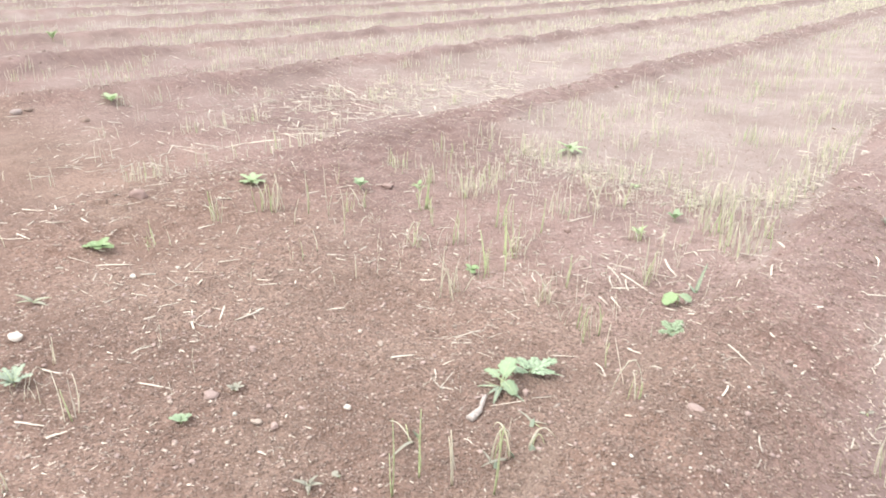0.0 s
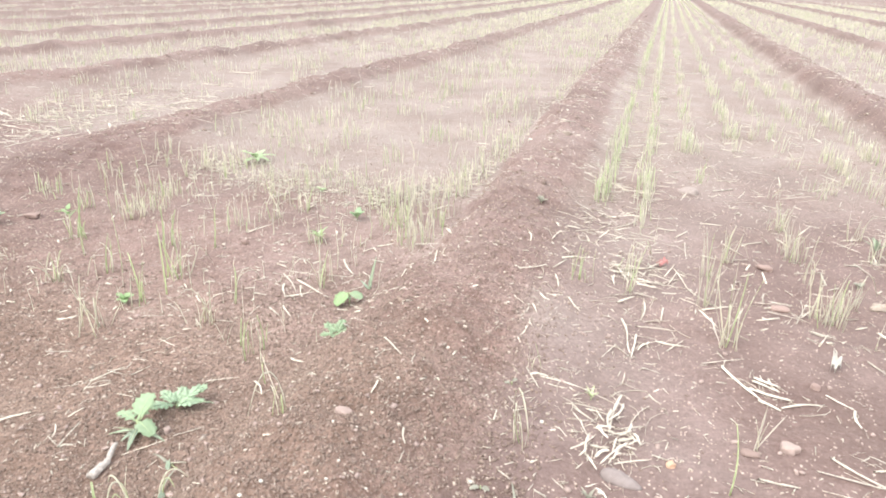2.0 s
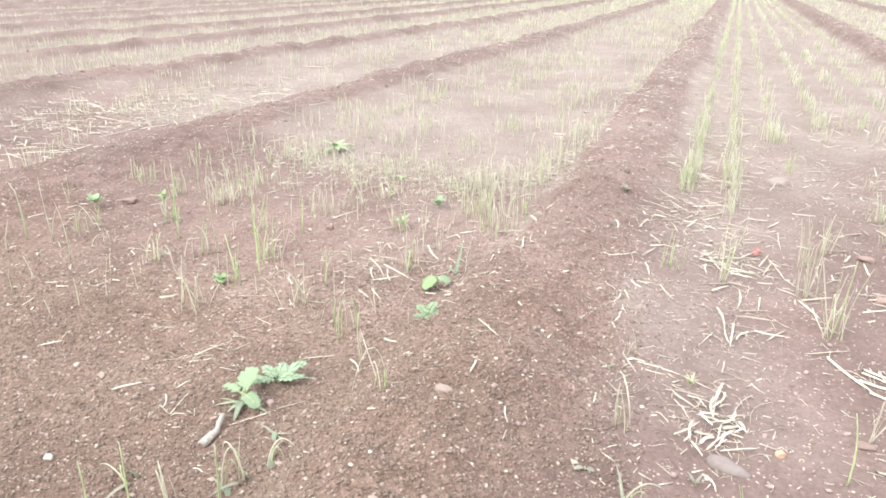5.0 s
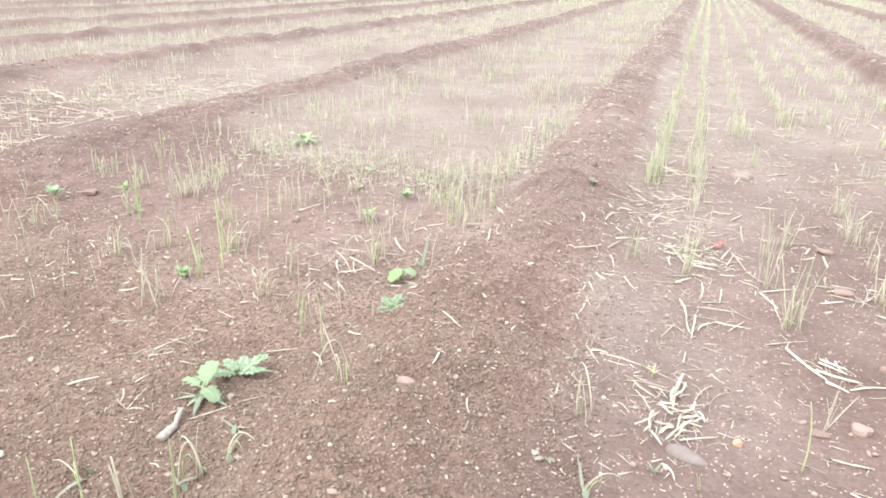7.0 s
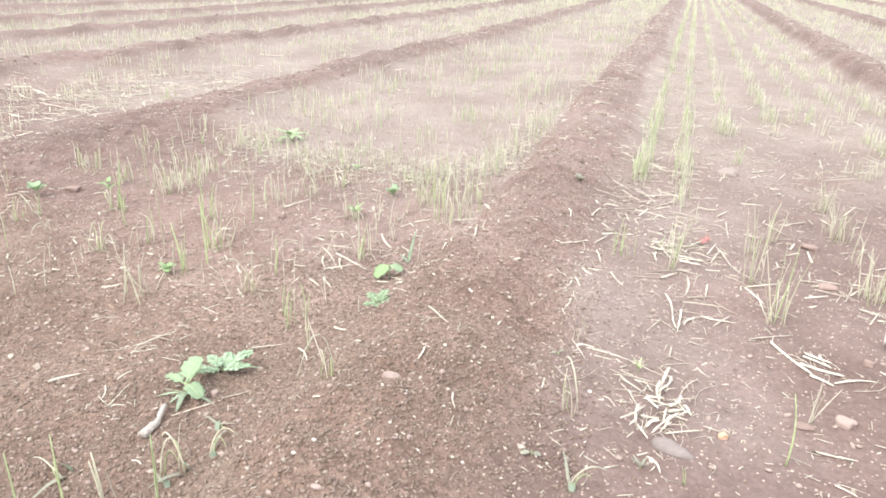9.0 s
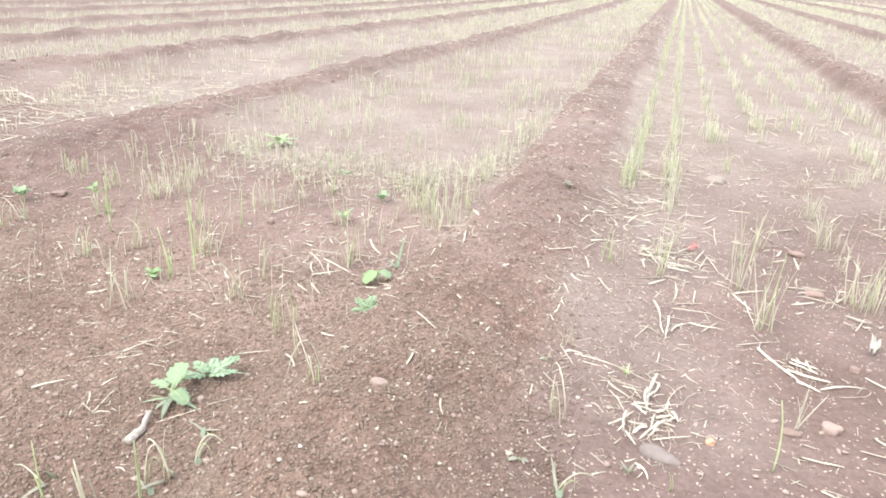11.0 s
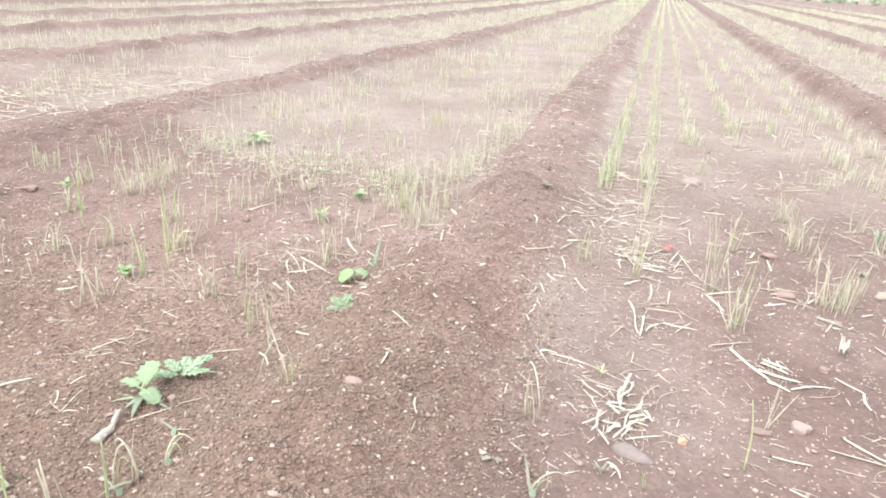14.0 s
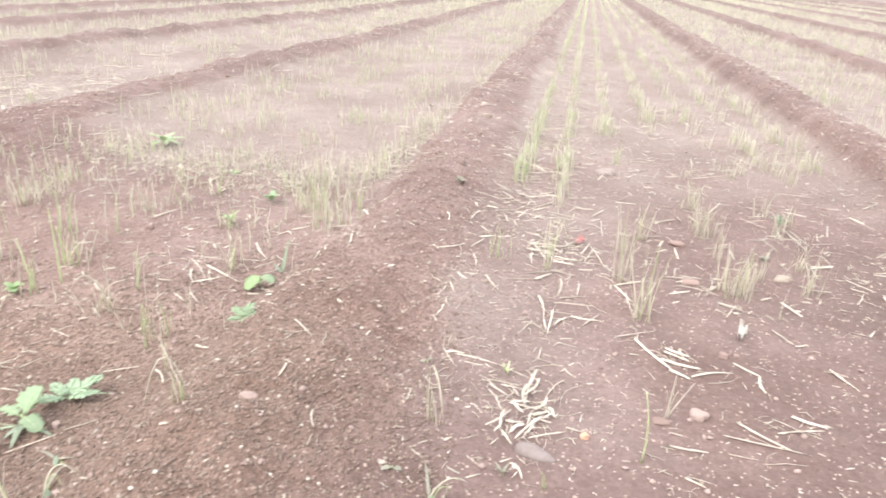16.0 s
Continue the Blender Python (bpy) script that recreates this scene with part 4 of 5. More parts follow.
# ---- stubble tufts, blade by blade ----
def blade_mesh(seed, width):
    """A slender blade 0.15 m tall that tapers and bows over."""
    r = random.Random(seed)
    bow, kink = r.uniform(0.0, 0.03), r.uniform(-0.008, 0.008)
    droop = seed % 5 == 0
    path = []
    for i in range(7):
        t = i / 6
        over = bow * t * t * (2.2 if droop else 1.0)
        path.append((over, kink * math.sin(3.1 * t), 0.15 * (t - (0.35 * t ** 3 if droop else 0.0)) - 0.004))
    radii = [width * (1.0 - 0.62 * (i / 6) ** 2.2) for i in range(7)]
    v, f = tube(path, radii, 4, 0.55)
    return mesh_of("blade", v, f)


YELLOW_BLADES = [blade_mesh(100 + s, 0.0018 + 0.0005 * (s % 3)) for s in range(12)]
GREEN_BLADES = [blade_mesh(200 + s, 0.002 + 0.0005 * (s % 3)) for s in range(12)]


def arched_mesh(seed):
    """A dry leaf 0.15 m high that arches over and down to the ground."""
    r = random.Random(seed)
    reach, top = r.uniform(0.1, 0.2), r.uniform(0.07, 0.13)
    path = [(reach * t ** 1.2, 0.02 * math.sin(2.5 * t + seed), top * (math.sin(math.pi * min(1.0, 0.95 * t)) ** 0.8) + 0.002) for t in (0, 0.12, 0.28, 0.45, 0.62, 0.8, 1.0)]
    v, f = tube(path, [0.0016, 0.0022, 0.0024, 0.0022, 0.0019, 0.0015, 0.0008], 4, 0.4)
    return mesh_of("arched_leaf", v, f)


ARCHED = [arched_mesh(300 + s) for s in range(6)]


def stubble_tuft(x, y, tall, count, green):
    base = new("grass_tuft" if green else "stubble_tuft")
    tall *= 1.12
    few = slice(1, 5) if count < 3 else slice(0, 12)
    base.matrix_basis = pose(x, y, ground_at(x, y), 0, 0, pick.uniform(0, 360))
    for i in range(count if count < 3 else (count + 4 + pick.randrange(2 * count) if x > 0.9 else count + (2 if x < -1.9 else 0) + pick.randrange(count))):
        fresh = pick.random() < (1.0 if green > 1 else 0.8 if green else 0.12 if x > 0.9 else 0.25)
        mesh, mat = (pick.choice(GREEN_BLADES[few]), GREEN) if fresh else (pick.choice(YELLOW_BLADES[few]), STUBBLE)
        size = tall / 0.15 * (1.0 if i == 0 else pick.uniform(0.45, 0.95))
        broad = min(size, 1.15) * (1.3 if green and count < 3 else 1.2 if x < 0 else 0.74)
        spread, slant = (0.005, 2) if count < 3 else (0.008 + 0.006 * count, 7)
        part("blade", mesh, mat, base, pose(pick.gauss(0, spread * 0.7), pick.gauss(0, spread * 0.7), 0, pick.gauss(0, slant), pick.gauss(0, slant), pick.uniform(0, 360)) @ Matrix.Diagonal((broad, broad, size, 1)))
    if count > 2 and pick.random() < 0.5:
        part("dry_leaf", pick.choice(ARCHED), STUBBLE, base, pose(0, 0, 0, 0, 0, pick.uniform(0, 360)) @ Matrix.Diagonal((1, 1, min(1.2, tall / 0.13), 1)))
    size_word = "tall" if tall > 0.17 else "short"
    if green:
        tagged(base, f"{size_word} tuft of green grass blades rooted in the soil", "grass", "grass tufts on the beds")
    else:
        tagged(base, f"{size_word} tuft of yellowing cereal stubble rooted in the soil", "stubble", "stubble tufts on the beds")


def plant_tufts(rows):
    for row in rows:
        stubble_tuft(*row)


plant_tufts([(-1.684, 2.53, 0.223, 4, 0), (-2.012, 2.985, 0.241, 4, 1), (-2.276, 3.317, 0.141, 4, 0), (-2.297, 3.395, 0.169, 3, 0), (-2.153, 3.382, 0.219, 1, 0), (-1.848, 2.859, 0.152, 2, 0), (-1.553, 2.717, 0.25, 5, 1), (-1.963, 3.293, 0.159, 2, 0), (-1.946, 3.336, 0.133, 3, 0), (-1.898, 3.349, 0.154, 3, 0), (-1.897, 3.481, 0.14, 3, 0), (-1.533, 3.067, 0.193, 3, 0), (-1.28, 2.764, 0.25, 4, 0), (-1.222, 2.756, 0.198, 4, 0), (-1.186, 2.603, 0.281, 1, 0), (-1.309, 3.126, 0.177, 1, 0), (-1.229, 2.231, 0.2, 5, 0), (-1.204, 2.272, 0.151, 3, 0), (-1.212, 2.491, 0.196, 4, 1)])
plant_tufts([(-1.249, 2.417, 0.095, 2, 0), (-0.873, 2.448, 0.179, 4, 0), (-0.878, 2.391, 0.109, 2, 0), (-0.884, 2.632, 0.164, 3, 0)])
plant_tufts([(-1.616, 4.132, 0.114, 3, 0), (-1.213, 3.576, 0.203, 4, 0), (-1.332, 3.883, 0.135, 4, 0), (-1.145, 3.733, 0.158, 4, 0), (-1.462, 3.93, 0.133, 4, 0), (-0.865, 3.344, 0.095, 5, 1), (-0.893, 3.332, 0.138, 2, 0), (-0.63, 3.089, 0.174, 2, 0), (-0.573, 3.141, 0.116, 3, 0), (-0.73, 3.35, 0.128, 2, 0), (-0.618, 2.877, 0.165, 5, 1), (-0.614, 2.962, 0.195, 3, 0), (-0.62, 2.327, 0.163, 6, 1), (-0.421, 2.107, 0.175, 2, 0), (-0.201, 1.829, 0.15, 3, 1), (-0.589, 2.241, 0.13, 2, 0), (-0.858, 3.789, 0.113, 3, 0), (-0.627, 3.491, 0.09, 2, 0), (-0.602, 3.669, 0.192, 5, 0)])
plant_tufts([(-0.555, 3.672, 0.216, 5, 1), (-0.535, 3.795, 0.159, 4, 0), (-0.692, 4.153, 0.151, 3, 0), (-0.63, 4.317, 0.149, 3, 0), (-0.503, 4.226, 0.135, 4, 0)])
plant_tufts([(-1.16, 4.202, 0.114, 3, 0), (-1.093, 4.22, 0.103, 3, 0), (-1.02, 4.243, 0.114, 3, 0), (-0.767, 3.896, 0.089, 2, 0), (-2.393, 4.186, 0.164, 3, 0), (-2.159, 4.058, 0.137, 3, 0), (-2.125, 4.245, 0.142, 4, 0), (-1.905, 4.132, 0.134, 3, 0), (-1.902, 4.223, 0.1, 2, 0), (-1.999, 4.547, 0.086, 2, 0), (-0.653, 3.378, 0.059, 2, 0), (-0.944, 4.313, 0.09, 2, 0), (-1.043, 4.869, 0.139, 3, 0), (-1.594, 4.984, 0.104, 2, 0), (-0.906, 4.954, 0.14, 2, 0), (-0.674, 5.085, 0.142, 3, 0), (-0.43, 5.027, 0.14, 3, 0), (-0.403, 5.351, 0.093, 2, 0), (-0.46, 4.683, 0.113, 3, 0)])
plant_tufts([(-1.757, 4.903, 0.083, 2, 0), (-1.687, 4.528, 0.096, 2, 0), (-0.42, 1.458, 0.121, 1, 0)])
plant_tufts([(0.454, 3.17, 0.16, 5, 1), (0.448, 2.001, 0.122, 3, 0), (0.422, 1.987, 0.125, 2, 0), (0.407, 2.371, 0.101, 3, 0), (0.98, 1.986, 0.183, 1, 1), (1.059, 2.201, 0.138, 1, 0), (1.073, 2.205, 0.106, 2, 0), (0.987, 3.142, 0.315, 5, 0), (1.024, 2.83, 0.294, 5, 0), (0.992, 3.515, 0.191, 3, 0), (1.081, 3.722, 0.172, 3, 0), (1.392, 3.853, 0.208, 5, 0), (1.397, 4.281, 0.197, 5, 0), (1.438, 3.852, 0.165, 4, 0), (1.759, 4.267, 0.187, 5, 0), (1.429, 3.556, 0.193, 3, 0), (1.431, 3.144, 0.233, 5, 0), (1.399, 3.177, 0.204, 3, 0), (1.496, 3.228, 0.16, 3, 0)])
plant_tufts([(1.549, 3.359, 0.133, 3, 0), (1.555, 2.992, 0.12, 2, 0), (1.763, 3.522, 0.137, 3, 0), (1.727, 3.259, 0.205, 4, 0), (1.379, 3.942, 0.134, 4, 0)])
plant_tufts([(0.649, 3.165, 0.213, 4, 0), (0.652, 3.372, 0.156, 4, 0), (0.699, 3.452, 0.115, 3, 0), (0.73, 2.938, 0.077, 2, 0), (0.745, 1.835, 0.054, 2, 1), (0.482, 1.741, 0.083, 3, 0), (1.018, 5.146, 0.154, 4, 1), (1.717, 4.976, 0.144, 4, 0), (1.808, 5.104, 0.122, 3, 0), (1.692, 5.772, 0.146, 3, 0), (2.054, 5.171, 0.184, 4, 0), (2.075, 4.993, 0.196, 5, 0), (2.424, 6.153, 0.151, 4, 0), (1.444, 4.885, 0.108, 3, 0), (1.766, 3.95, 0.16, 4, 0), (1.891, 4.15, 0.107, 3, 0), (1.96, 5.428, 0.117, 3, 0), (2.006, 5.926, 0.106, 3, 0), (2.225, 6.22, 0.132, 3, 0)])
plant_tufts([(1.496, 6.709, 0.169, 3, 0), (1.316, 6.175, 0.158, 3, 0), (0.749, 3.827, 0.105, 3, 0)])
plant_tufts([(-2.733, 2.097, 0.178, 4, 0), (-2.633, 2.344, 0.209, 5, 1), (-2.612, 2.406, 0.194, 4, 0), (-2.378, 2.332, 0.145, 2, 0), (-2.461, 2.516, 0.234, 2, 0), (-2.348, 2.559, 0.264, 2, 0), (-2.056, 2.399, 0.257, 2, 0), (-2.706, 2.964, 0.148, 2, 0), (-2.312, 2.691, 0.109, 4, 0), (-2.306, 2.777, 0.111, 3, 0), (-2.693, 1.664, 0.124, 4, 1), (-2.747, 1.637, 0.067, 1, 0), (-2.644, 1.752, 0.103, 2, 0), (-1.613, 0.79, 0.157, 3, 0), (-1.835, 0.732, 0.088, 3, 0), (-1.785, 0.757, 0.071, 2, 0), (-1.989, 0.893, 0.099, 2, 0), (-1.556, 1.182, 0.097, 1, 0), (-2.001, 2.063, 0.109, 2, 0)])
plant_tufts([(-2.021, 2.18, 0.106, 2, 0), (-2.037, 2.024, 0.08, 2, 0), (-1.679, 1.965, 0.07, 2, 0), (-1.61, 2.177, 0.142, 1, 0), (-1.672, 2.518, 0.122, 3, 0), (-1.645, 2.073, 0.112, 1, 0)])
plant_tufts([(-0.598, 1.158, 0.227, 2, 2), (-0.585, 1.265, 0.22, 2, 2), (-0.482, 1.286, 0.172, 2, 0), (-0.361, 1.313, 0.228, 2, 1), (-1.821, 1.199, 0.098, 2, 0), (-1.426, 0.504, 0.134, 2, 0), (-0.771, 1.017, 0.058, 2, 0), (-2.009, 1.77, 0.084, 1, 0), (-1.804, 2.814, 0.098, 1, 0), (-2.101, 2.658, 0.067, 3, 0), (-3.096, 1.172, 0.129, 1, 0)])


# ---- weeds ----
RIBS = {}


def leaf_mesh(name, length, width, kind="oval", seed=0, lift=0.35, curl=0.5):
    """A leaf with a folded midrib and a real, thin edge, from its stalk along x."""
    r = random.Random(seed)
    n = 14
    tops, lows = [], []
    for i in range(n + 1):
        t = i / n
        if kind == "round":
            w = width * math.sqrt(max(0.0, 1 - (2 * max(t, 0.12) - 1.06) ** 2)) if t > 0.1 else width * 0.12
        elif kind == "blade":
            w = width * (1 - t) ** 0.6 * min(1.0, 0.4 + 4 * t)
        elif kind == "jagged":
            w = width * (0.14 if t < 0.16 else math.sin(math.pi * (0.12 + 0.8 * t)) ** 0.6 * (1.12, 0.82, 0.98)[i % 3] * r.uniform(0.86, 1.1))
        elif kind == "lobed":
            w = width * (0.15 if t < 0.15 else math.sin(math.pi * min(1, 0.15 + 0.8 * t)) ** 0.7 * (1.15, 0.8, 0.45)[i % 3])
        else:
            w = width * (0.1 + 0.9 * math.sin(math.pi * (0.06 + 0.9 * t)) ** 0.8) * (1 + (0.1 if i % 2 else -0.06)) * (0.35 if t < 0.18 else 1.0)
        w = max(w, 0.0012)
        x = length * t
        z = length * (lift * t - curl * t * t * 0.6) + r.uniform(-0.02, 0.02) * width
        fold = 0.22 * w
        wave = r.uniform(-0.12, 0.12) * w
        tops.append([(x, -w, z + fold + wave), (x, -0.5 * w, z + 0.55 * fold), (x, 0, z), (x, 0.5 * w, z + 0.55 * fold), (x, w, z + fold - wave)])
        lows.append([(px, py, pz - (0.0016 if abs(py) < 1e-9 else 0.0008)) for px, py, pz in tops[-1]])
    verts = [p for row in tops for p in row] + [p for row in lows for p in row]
    off, faces = 5 * (n + 1), []
    for i in range(n):
        for k in range(4):
            a = i * 5 + k
            faces.append((a, a + 5, a + 6, a + 1))
            faces.append((off + a, off + a + 1, off + a + 6, off + a + 5))
        for k in (0, 4):
            a = i * 5 + k
            faces.append((a, off + a, off + a + 5, a + 5) if k == 0 else (a, a + 5, off + a + 5, off + a))
    for row in (0, n):
        for k in range(4):
            a = row * 5 + k
            faces.append((a, a + 1, off + a + 1, off + a))
    me = mesh_of(name, verts, faces)
    RIBS[me.name] = (length, lift, curl)
    return me


def frond_mesh(length, seed):
    """A feathery leaf: a midrib with pairs of notched lobes."""
    r = random.Random(seed)
    v, f = tube([(length * t, 0, length * (0.3 * t - 0.28 * t * t)) for t in (0, 0.25, 0.5, 0.75, 1)], [0.0016, 0.0014, 0.0012, 0.001, 0.0006], 4)
    for i in (2, 4.5, 7, 9.5, 11.5):
        t = i / 12
        for side in (-1, 1):
            reach = length * 0.4 * math.sin(math.pi * (0.15 + 0.75 * t)) * r.uniform(0.8, 1.15)
            root = Vector((length * t, 0, length * (0.3 * t - 0.28 * t * t)))
            for sub, (ahead, out, wide) in enumerate(((0.35, 1.0, 0.3), (0.9, 0.6, 0.24), (-0.1, 0.65, 0.22))):
                tip = root + Vector((reach * ahead, side * reach * out, reach * r.uniform(-0.1, 0.25)))
                mid = (root + tip) / 2
                across = (tip - root).cross(Vector((0, 0, 1))).normalized() * reach * wide
                up, s = Vector((0, 0, 0.0007)), len(v)
                v += [root + up, mid + across + up, tip + up, mid - across + up, root - up, mid + across - up, tip - up, mid - across - up]
                f += [(s, s + 1, s + 2, s + 3), (s + 7, s + 6, s + 5, s + 4)] + [(s + q, s + 4 + q, s + 4 + (q + 1) % 4, s + (q + 1) % 4) for q in range(4)]
    return mesh_of("frond", v, f)


def weed(name, x, y, leaves, stem, label, group="", turn=0.0, tilt=0.0):
    """leaves: mesh, material, direction, pitch, height, distance from the stem."""
    base = new(name)
    base.matrix_basis = pose(x, y, ground_at(x, y) - 0.002, tilt, 0, turn)
    if stem:
        tall, r = stem
        v, f = tube([(0, 0, -0.006), (0.001, 0.001, tall * 0.5), (0, 0, tall)], [r, r * 0.9, r * 0.7], 6)
        part("stem", mesh_of("stem", v, f), GREEN, base)
    for mesh, mat, way, pitch, up, out in leaves:
        c, s = math.cos(radians(way)), math.sin(radians(way))
        leaf = part("frond" if mesh.name.startswith("frond") else "leaf", mesh, mat, base, pose(c * out, s * out, up, 0, pitch, way))
        if mesh.name in RIBS and RIBS[mesh.name][0] > 0.055:
            long, lift, curl = RIBS[mesh.name]
            path = [(long * t, 0, long * (lift * t - 0.6 * curl * t * t) + 0.0006) for t in (0, 0.25, 0.5, 0.75, 0.95)]
            v, f = tube(path, [0.0014, 0.0011, 0.0009, 0.0006, 0.0003], 4)
            part("midrib", mesh_of("midrib", v, f), GREEN, leaf, label="pale green midrib")
    return tagged(base, label, "weed", group)


def rosette(x, y, size, count, material, kind, label, seed, name="weed", up=0.012, pitch=-14, wide=0.27):
    r = random.Random(seed)
    half = size / 2
    count += 2 if count > 4 and kind != "blade" else 0
    leaves = [(leaf_mesh("leaf", half * r.uniform(0.75, 1.1), half * wide * r.uniform(0.8, 1.1), kind, seed * 10 + i), material,
               360 * i / count + r.uniform(-18, 18) * (3.5 if count < 5 else 1.0), pitch + r.uniform(-26, 10), up * r.uniform(0.7, 1.1), 0.002) for i in range(count)]
    return weed(name, x, y, leaves, (up, 0.0022), label, "small weeds on the beds")


FEATHER = plain_material("feathery_leaf", (0.5, 0.66, 0.45), (0.61, 0.76, 0.55), 0.6, 60, 0.35, 0.002, 0.2, 0, 0.3)
# the large broad-leaved weed beside the bund, and the feathery one next to it
weed("broadleaf_weed", -0.648, 1.772, [
    (leaf_mesh("leaf", 0.088, 0.031, "jagged", 1, 0.5, 0.5), LEAF, 98, -14, 0.044, 0.006),
    (leaf_mesh("leaf", 0.082, 0.023, "lobed", 2, 0.25, 0.5), LEAF, 165, -2, 0.042, 0.006),
    (leaf_mesh("leaf", 0.068, 0.028, "jagged", 3, 0.15, 0.6), LEAF, -18, 6, 0.046, 0.006),
    (leaf_mesh("leaf", 0.062, 0.011, "jagged", 4, 0.7, 0.3), LEAF, 42, -26, 0.038, 0.006),
    (leaf_mesh("leaf", 0.07, 0.006, "blade", 10, 0.5, 0.2), STUBBLE, -115, -16, 0.012, 0.006),
    (leaf_mesh("leaf", 0.075, 0.012, "blade", 5, 0.05, 0.5), BLUEGREEN, -75, 5, 0.02, 0.006),
    (leaf_mesh("leaf", 0.1, 0.009, "blade", 6, 0.3, 0.45), BLUEGREEN, -8, 4, 0.012, 0.006),
    (leaf_mesh("leaf", 0.09, 0.007, "blade", 7, 0.15, 0.4), BLUEGREEN, 205, 4, 0.014, 0.006),
    (leaf_mesh("leaf", 0.05, 0.009, "blade", 8, 0.2, 0.5), BLUEGREEN, 250, 4, 0.014, 0.006)], (0.048, 0.004),
    "bright green broad-leaved weed rooted beside the bund")
weed("feathery_weed", -0.622, 1.912, [
    (frond_mesh(0.095, 1), FEATHER, 50, -18, 0.014, 0.003), (frond_mesh(0.08, 2), FEATHER, 14, -10, 0.014, 0.003),
    (frond_mesh(0.06, 3), FEATHER, 100, -20, 0.014, 0.003), (frond_mesh(0.07, 4), FEATHER, 235, -10, 0.014, 0.003),
    (frond_mesh(0.06, 5), FEATHER, 165, -18, 0.018, 0.003), (leaf_mesh("leaf", 0.12, 0.008, "blade", 9, 0.25, 0.4), BLUEGREEN, 14, -6, 0.014, 0.003)], (0.014, 0.003),
    "grey-green feathery weed beside a broad-leaved weed")
weed("round_leaf_seedling", -0.41, 2.735, [
    (leaf_mesh("leaf", 0.072, 0.037, "round", 11, 0.1, 0.1), LIME, 232, 38, 0.056, 0.003),
    (leaf_mesh("leaf", 0.056, 0.028, "round", 12, 0.1, 0.25), LEAF, -5, 16, 0.056, 0.003),
    (leaf_mesh("leaf", 0.03, 0.008, "blade", 13, 0.2, 0.4), LEAF, -60, -5, 0.036, 0.003)], (0.056, 0.0028),
    "lime green seedling with two round leaves")
weed("feathery_weed", -0.29, 2.355, [
    (frond_mesh(0.062, 21), LEAF, 20, -14, 0.012, 0.003), (frond_mesh(0.058, 22), LEAF, 85, -22, 0.014, 0.003),
    (frond_mesh(0.055, 23), LEAF, 150, -16, 0.012, 0.003), (frond_mesh(0.05, 24), LEAF, 230, -8, 0.01, 0.003),
    (frond_mesh(0.045, 25), LEAF, 300, -8, 0.01, 0.003)], (0.014, 0.0025), "small green feathery weed on the tilled soil")
weed("folded_leaf_weed", -0.385, 2.88, [
    (leaf_mesh("leaf", 0.11, 0.014, "blade", 31, 0.9, 0.1), BLUEGREEN, 55, -35, 0.004, 0.002),
    (leaf_mesh("leaf", 0.05, 0.009, "blade", 32, 0.5, 0.3), BLUEGREEN, 170, -20, 0.004, 0.002)], None, "grey-green weed with one folded upright leaf")
rosette(-1.9, 4.5, 0.27, 9, PALE_LEAF, "blade", "bright green weed with spreading pointed leaves", 41, "pointed_leaf_weed", 0.04, 0, 0.22)
rosette(-1.286, 2.475, 0.075, 5, LIME, "round", "lime green small weed among grass blades", 42, wide=0.38)
rosette(-0.866, 3.377, 0.125, 7, PALE_LEAF, "blade", "green tufted weed among stubble stems", 43, up=0.03, pitch=-12, wide=0.2)
rosette(-0.798, 3.699, 0.12, 5, LEAF, "oval", "green low weed with flat leaves", 44, up=0.02, pitch=-20)
rosette(-1.204, 4.096, 0.1, 6, PALE_LEAF, "blade", "pale green low weed among stubble", 45, up=0.008, pitch=-6, wide=0.2)
rosette(0.153, 3.997, 0.075, 7, WITHERED, "lobed", "pale grey-green tiny weed on the bund", 46, pitch=-30)
rosette(-2.08, 3.03, 0.11, 6, LIME, "blade", "yellow-green leaves in a stubble tuft", 47, up=0.13, pitch=-12, wide=0.22)
rosette(1.633, 3.605, 0.06, 4, WITHERED, "round", "pale green tiny weed beside the stubble", 48, wide=0.45)
rosette(1.81, 4.083, 0.15, 8, BLUEGREEN, "blade", "grey-green grassy weed among loose straw", 49, up=0.03, pitch=-40, wide=0.14)
rosette(-5.841, 3.153, 0.2, 7, PALE_LEAF, "lobed", "pale green bushy weed at a bund's foot", 50, up=0.025, pitch=-16, wide=0.36)
rosette(-3.013, 2.549, 0.17, 7, PALE_LEAF, "lobed", "green weed with lobed leaves on the tilled soil", 51, up=0.015, pitch=-8)
rosette(-2.814, 1.489, 0.15, 6, LIME, "lobed", "lime green rounded weed on bare soil", 52, up=0.02, pitch=-8, wide=0.4)
rosette(-2.514, 2.974, 0.125, 6, LEAF, "oval", "bright green weed leaves among stubble", 53, up=0.03, pitch=-28)
rosette(-1.325, 0.981, 0.07, 5, LEAF, "lobed", "small green seedling on crumbly soil", 54, wide=0.45)
rosette(-1.339, 1.193, 0.065, 6, WITHERED, "lobed", "tiny grey-green seedling beside a stone", 55)
rosette(-1.954, 0.742, 0.13, 8, BLUEGREEN, "lobed", "grey-green low weed with ragged leaves", 56, up=0.02)
rosette(-0.756, 1.119, 0.05, 2, WITHERED, "oval", "tiny grey-green two-leaved seedling", 57, wide=0.4)
rosette(-2.54, 1.054, 0.15, 4, WITHERED, "blade", "withered grey-green weed lying on the soil", 58, pitch=-6, wide=0.2)
rosette(-0.798, 1.042, 0.085, 4, WITHERED, "blade", "grey-green grassy weed lying over", 59, pitch=-14, wide=0.2)
